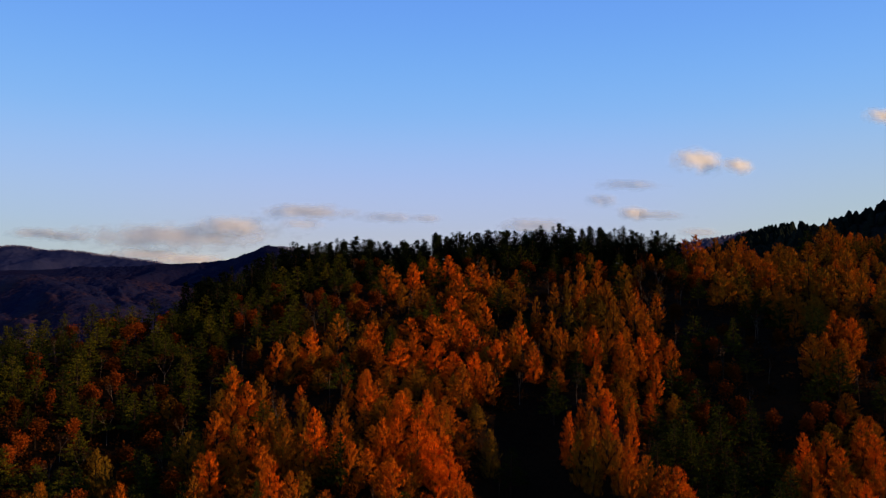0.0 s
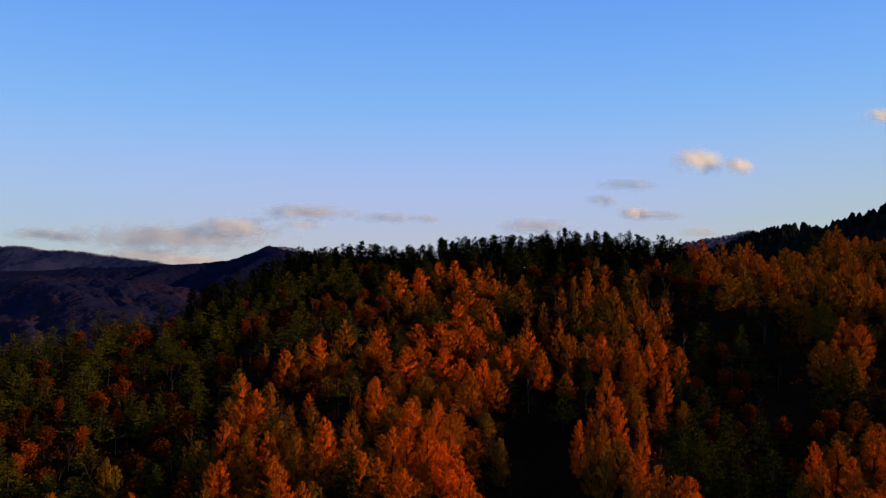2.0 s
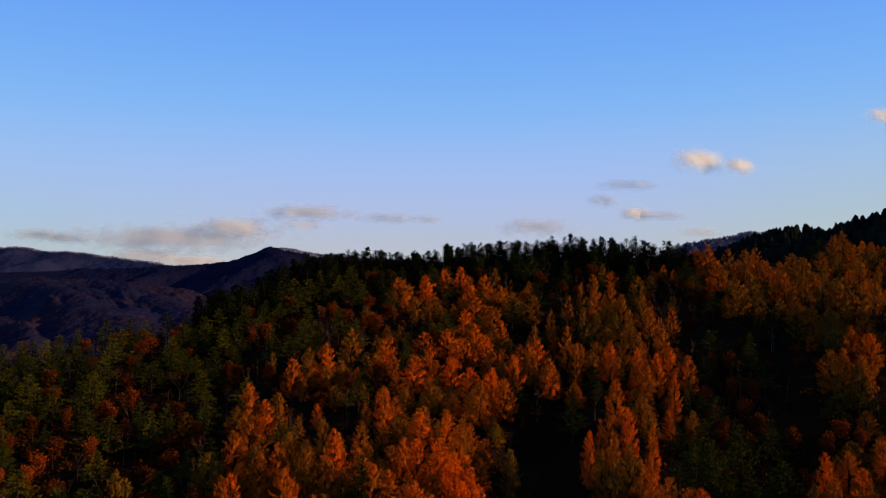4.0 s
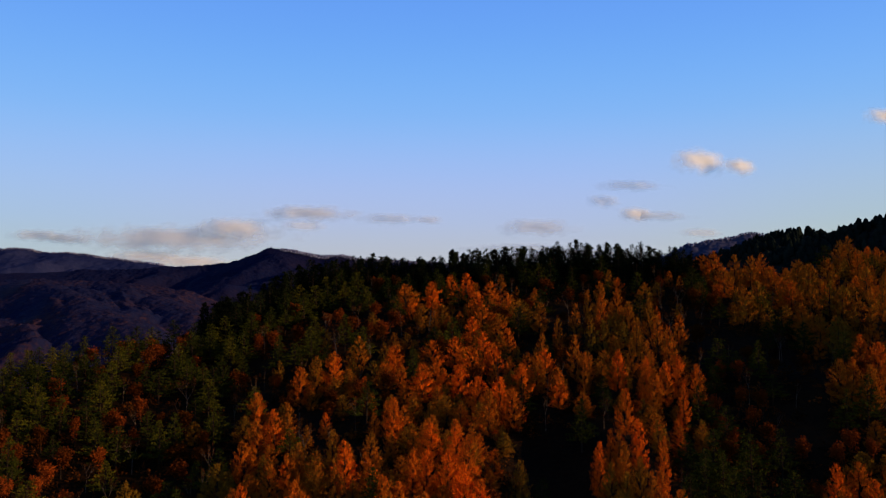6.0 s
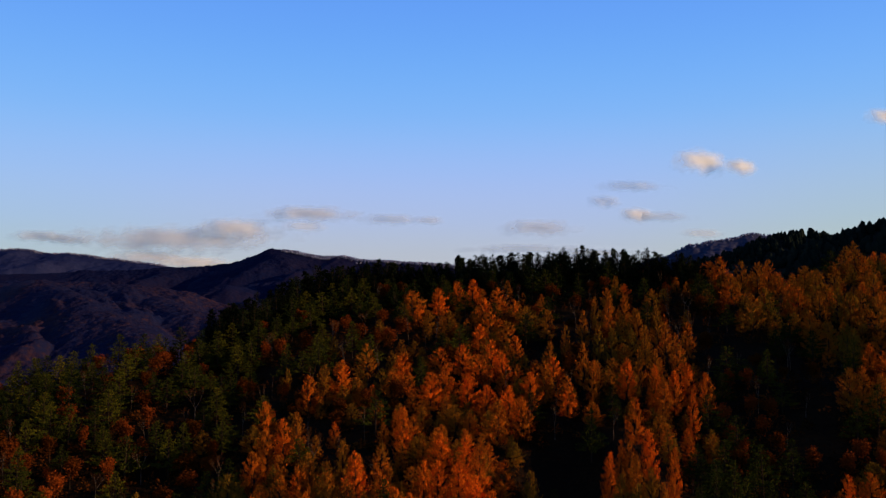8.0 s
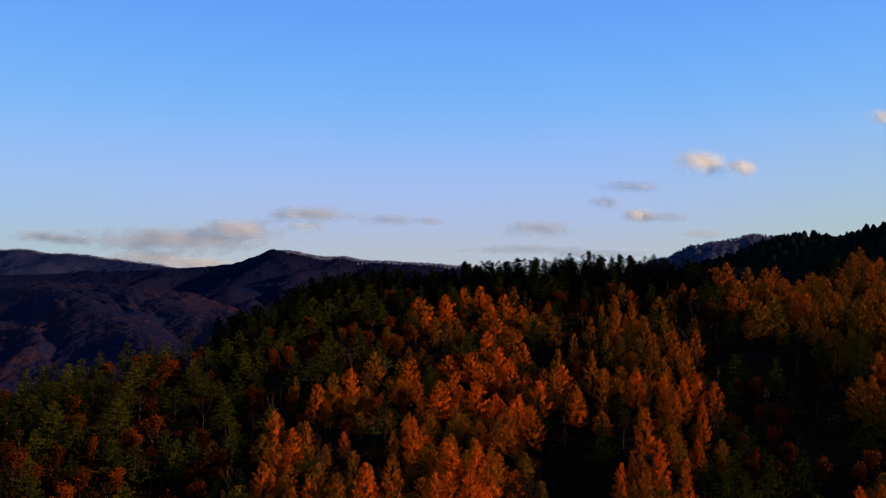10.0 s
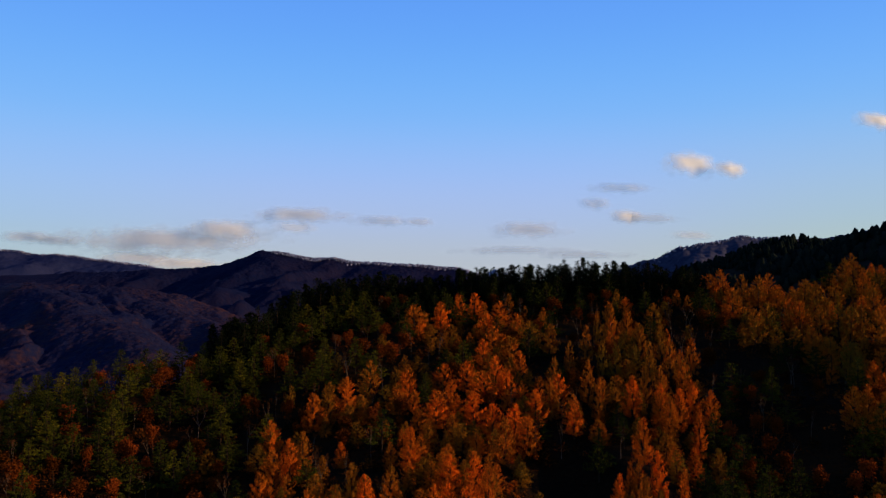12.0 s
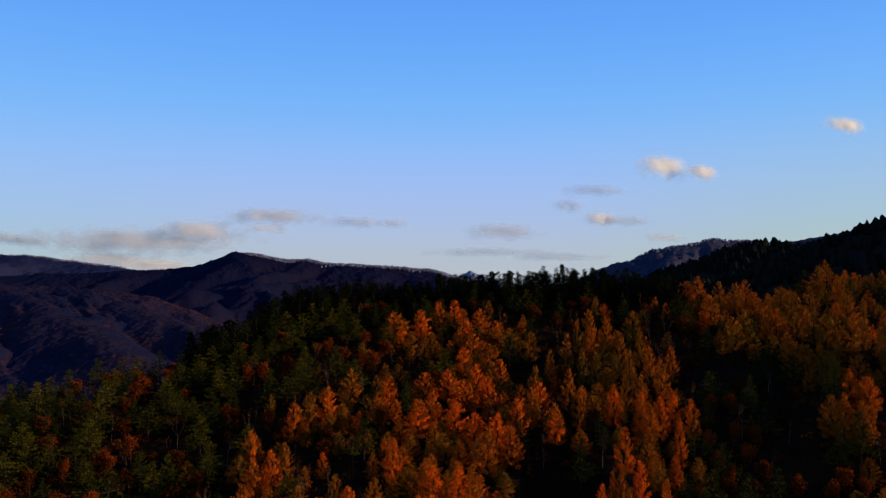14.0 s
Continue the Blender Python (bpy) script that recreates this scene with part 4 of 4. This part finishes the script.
def cloud_material():
    """Thin sunlit vapour: dense in the middle, ragged and clear towards its rim."""
    m = bpy.data.materials.new("cloud_vapour")
    m.use_nodes = True
    t = m.node_tree
    t.nodes.clear()
    n, l = t.nodes.new, t.links.new
    out, mix, dif, clear = n("ShaderNodeOutputMaterial"), n("ShaderNodeMixShader"), n("ShaderNodeBsdfDiffuse"), n("ShaderNodeBsdfTransparent")
    co, mp, ln, ns, ad, rg, ob = n("ShaderNodeTexCoord"), n("ShaderNodeMapping"), n("ShaderNodeVectorMath"), n("ShaderNodeTexNoise"), n("ShaderNodeMath"), n("ShaderNodeMapRange"), n("ShaderNodeObjectInfo")
    dif.inputs[0].default_value = (0.76, 0.71, 0.61, 1)
    mp.inputs["Location"].default_value, mp.inputs["Scale"].default_value = (-1, 0, -1), (2, 0, 2)
    l(co.outputs["Generated"], mp.inputs[0])
    ln.operation = "LENGTH"
    l(mp.outputs[0], ln.inputs[0])
    flat = n("ShaderNodeMapping")
    flat.inputs["Scale"].default_value = (1.0, 0.0, 1.7)
    l(co.outputs["Object"], flat.inputs[0])
    l(flat.outputs[0], ns.inputs["Vector"])
    ns.inputs["Scale"].default_value, ns.inputs["Detail"].default_value, ns.inputs["Roughness"].default_value = 0.009, 3.0, 0.5
    ad.operation = "MULTIPLY_ADD"
    l(ns.outputs[0], ad.inputs[0])
    ad.inputs[1].default_value = 0.8
    l(ln.outputs["Value"], ad.inputs[2])
    rg.interpolation_type = "SMOOTHSTEP"
    rg.inputs["From Min"].default_value, rg.inputs["From Max"].default_value = 1.27, 0.48
    rg.inputs["To Min"].default_value, rg.inputs["To Max"].default_value = 0.0, 1.0
    l(ad.outputs[0], rg.inputs[0])
    thin = n("ShaderNodeMath")
    thin.operation = "MULTIPLY"
    l(rg.outputs[0], thin.inputs[0])
    l(ob.outputs["Alpha"], thin.inputs[1])
    l(thin.outputs[0], mix.inputs[0])
    l(clear.outputs[0], mix.inputs[1])
    l(dif.outputs[0], mix.inputs[2])
    soft, through_light = n("ShaderNodeMixShader"), n("ShaderNodeBsdfTranslucent")
    through_light.inputs[0].default_value = (0.76, 0.71, 0.61, 1)
    soft.inputs[0].default_value = 0.35
    l(dif.outputs[0], soft.inputs[1])
    l(through_light.outputs[0], soft.inputs[2])
    l(soft.outputs[0], mix.inputs[2])
    l(mix.outputs[0], out.inputs[0])
    return m


M_CLOUD = cloud_material()


def cloud(seed, x, z, wide, tall, dense, face, label):
    """A long puffy heap of vapour far beyond the mountains."""
    n = 24
    g = np.linspace(-1, 1, n)
    u, v = np.meshgrid(g, g)
    # a square sheet drawn out to an oval, swelling towards the light in heaps
    cx, cz = u * np.sqrt(1 - v * v / 2), v * np.sqrt(1 - u * u / 2)
    heap = np.sqrt(np.maximum(0, 1 - cx * cx - cz * cz))
    lumps = rough(cx * wide * 0.5 + seed * 900, cz * tall * 0.5, tall * 0.45, seed, 2)
    ys = -heap * tall * 0.30 * (1 + 0.30 * lumps)
    co = np.stack([cx * wide * 0.65, ys, cz * tall * 0.62], -1).reshape(-1, 3)
    i = (np.arange(n - 1)[:, None] * n + np.arange(n - 1)[None, :]).ravel()
    me = mesh_of("cloud", co, np.stack([i, i + 1, i + n + 1, i + n], -1), M_CLOUD, smooth=True)
    ob = new("cloud", me)
    ob.location, ob.rotation_euler = (x, 4720, z), (0, 0, radians(face))
    ob.color = (1, 1, 1, dense)
    tagged(ob, label, "cloud", "evening clouds")


D = 4720 / 1474.0


def cloud_at(seed, side, up, wide, tall, dense, face, label):
    """Side, height and size as slopes from the first stand, in units of 1/1474 of the distance."""
    cloud(seed, side * D, up * D, wide * D * 1.15, tall * D * 0.85, dense, face, label)


cloud_at(1, 448, 232, 108, 62, 1.0, 20, "small cream-white evening cloud lit by low sun")
cloud_at(2, 520, 223, 66, 44, 0.95, 18, "tiny cream-white puff of evening cloud")
cloud_at(3, 784, 310, 96, 46, 1.0, 20, "small bright cloud high over the hill")
cloud_at(4, -480, 98, 360, 66, 0.9, 4, "long grey evening cloud with cream rim")
cloud_at(5, -368, 116, 140, 54, 0.9, 8, "cream heap of cloud at a grey bank")
cloud_at(6, -240, 142, 170, 42, 0.8, 4, "thin pinkish cloud streak")
cloud_at(7, -96, 132, 110, 30, 0.5, 2, "faint wisp of grey cloud")
cloud_at(8, -30, 130, 50, 24, 0.5, 4, "faint tiny wisp of cloud")
cloud_at(9, 336, 139, 60, 38, 0.85, 14, "small pale cream cloud near the horizon")
cloud_at(10, 376, 136, 120, 28, 0.5, 1, "thin faint cloud streak")
cloud_at(11, 330, 190, 120, 30, 0.5, 0, "faint grey wisp of cloud")
cloud_at(12, 164, 116, 130, 44, 0.65, 3, "faint pale cloud above the crest")
cloud_at(13, 452, 106, 80, 24, 0.50, 10, "thin cream cloud low over the mountain")
cloud_at(14, -715, 104, 100, 32, 0.75, 2, "thin pale cloud over the far ridge")
cloud_at(15, -520, 66, 160, 36, 0.85, 8, "pink-cream cloud just above the ridge")
cloud_at(16, -440, 56, 150, 34, 0.9, 14, "peach-coloured cloud at the ridge line")
cloud_at(17, -662, 98, 76, 30, 0.65, 0, "faint small cloud over the far ridge")
cloud_at(18, -250, 120, 80, 30, 0.50, 10, "faint pinkish puff of cloud")
cloud_at(19, 280, 162, 56, 36, 0.5, 2, "faint grey puff of cloud")
cloud_at(20, 140, 80, 220, 24, 0.40, -2, "faint grey streak of cloud above the crest")
cloud_at(21, 260, 72, 170, 22, 0.40, -2, "faint low streak of evening cloud")
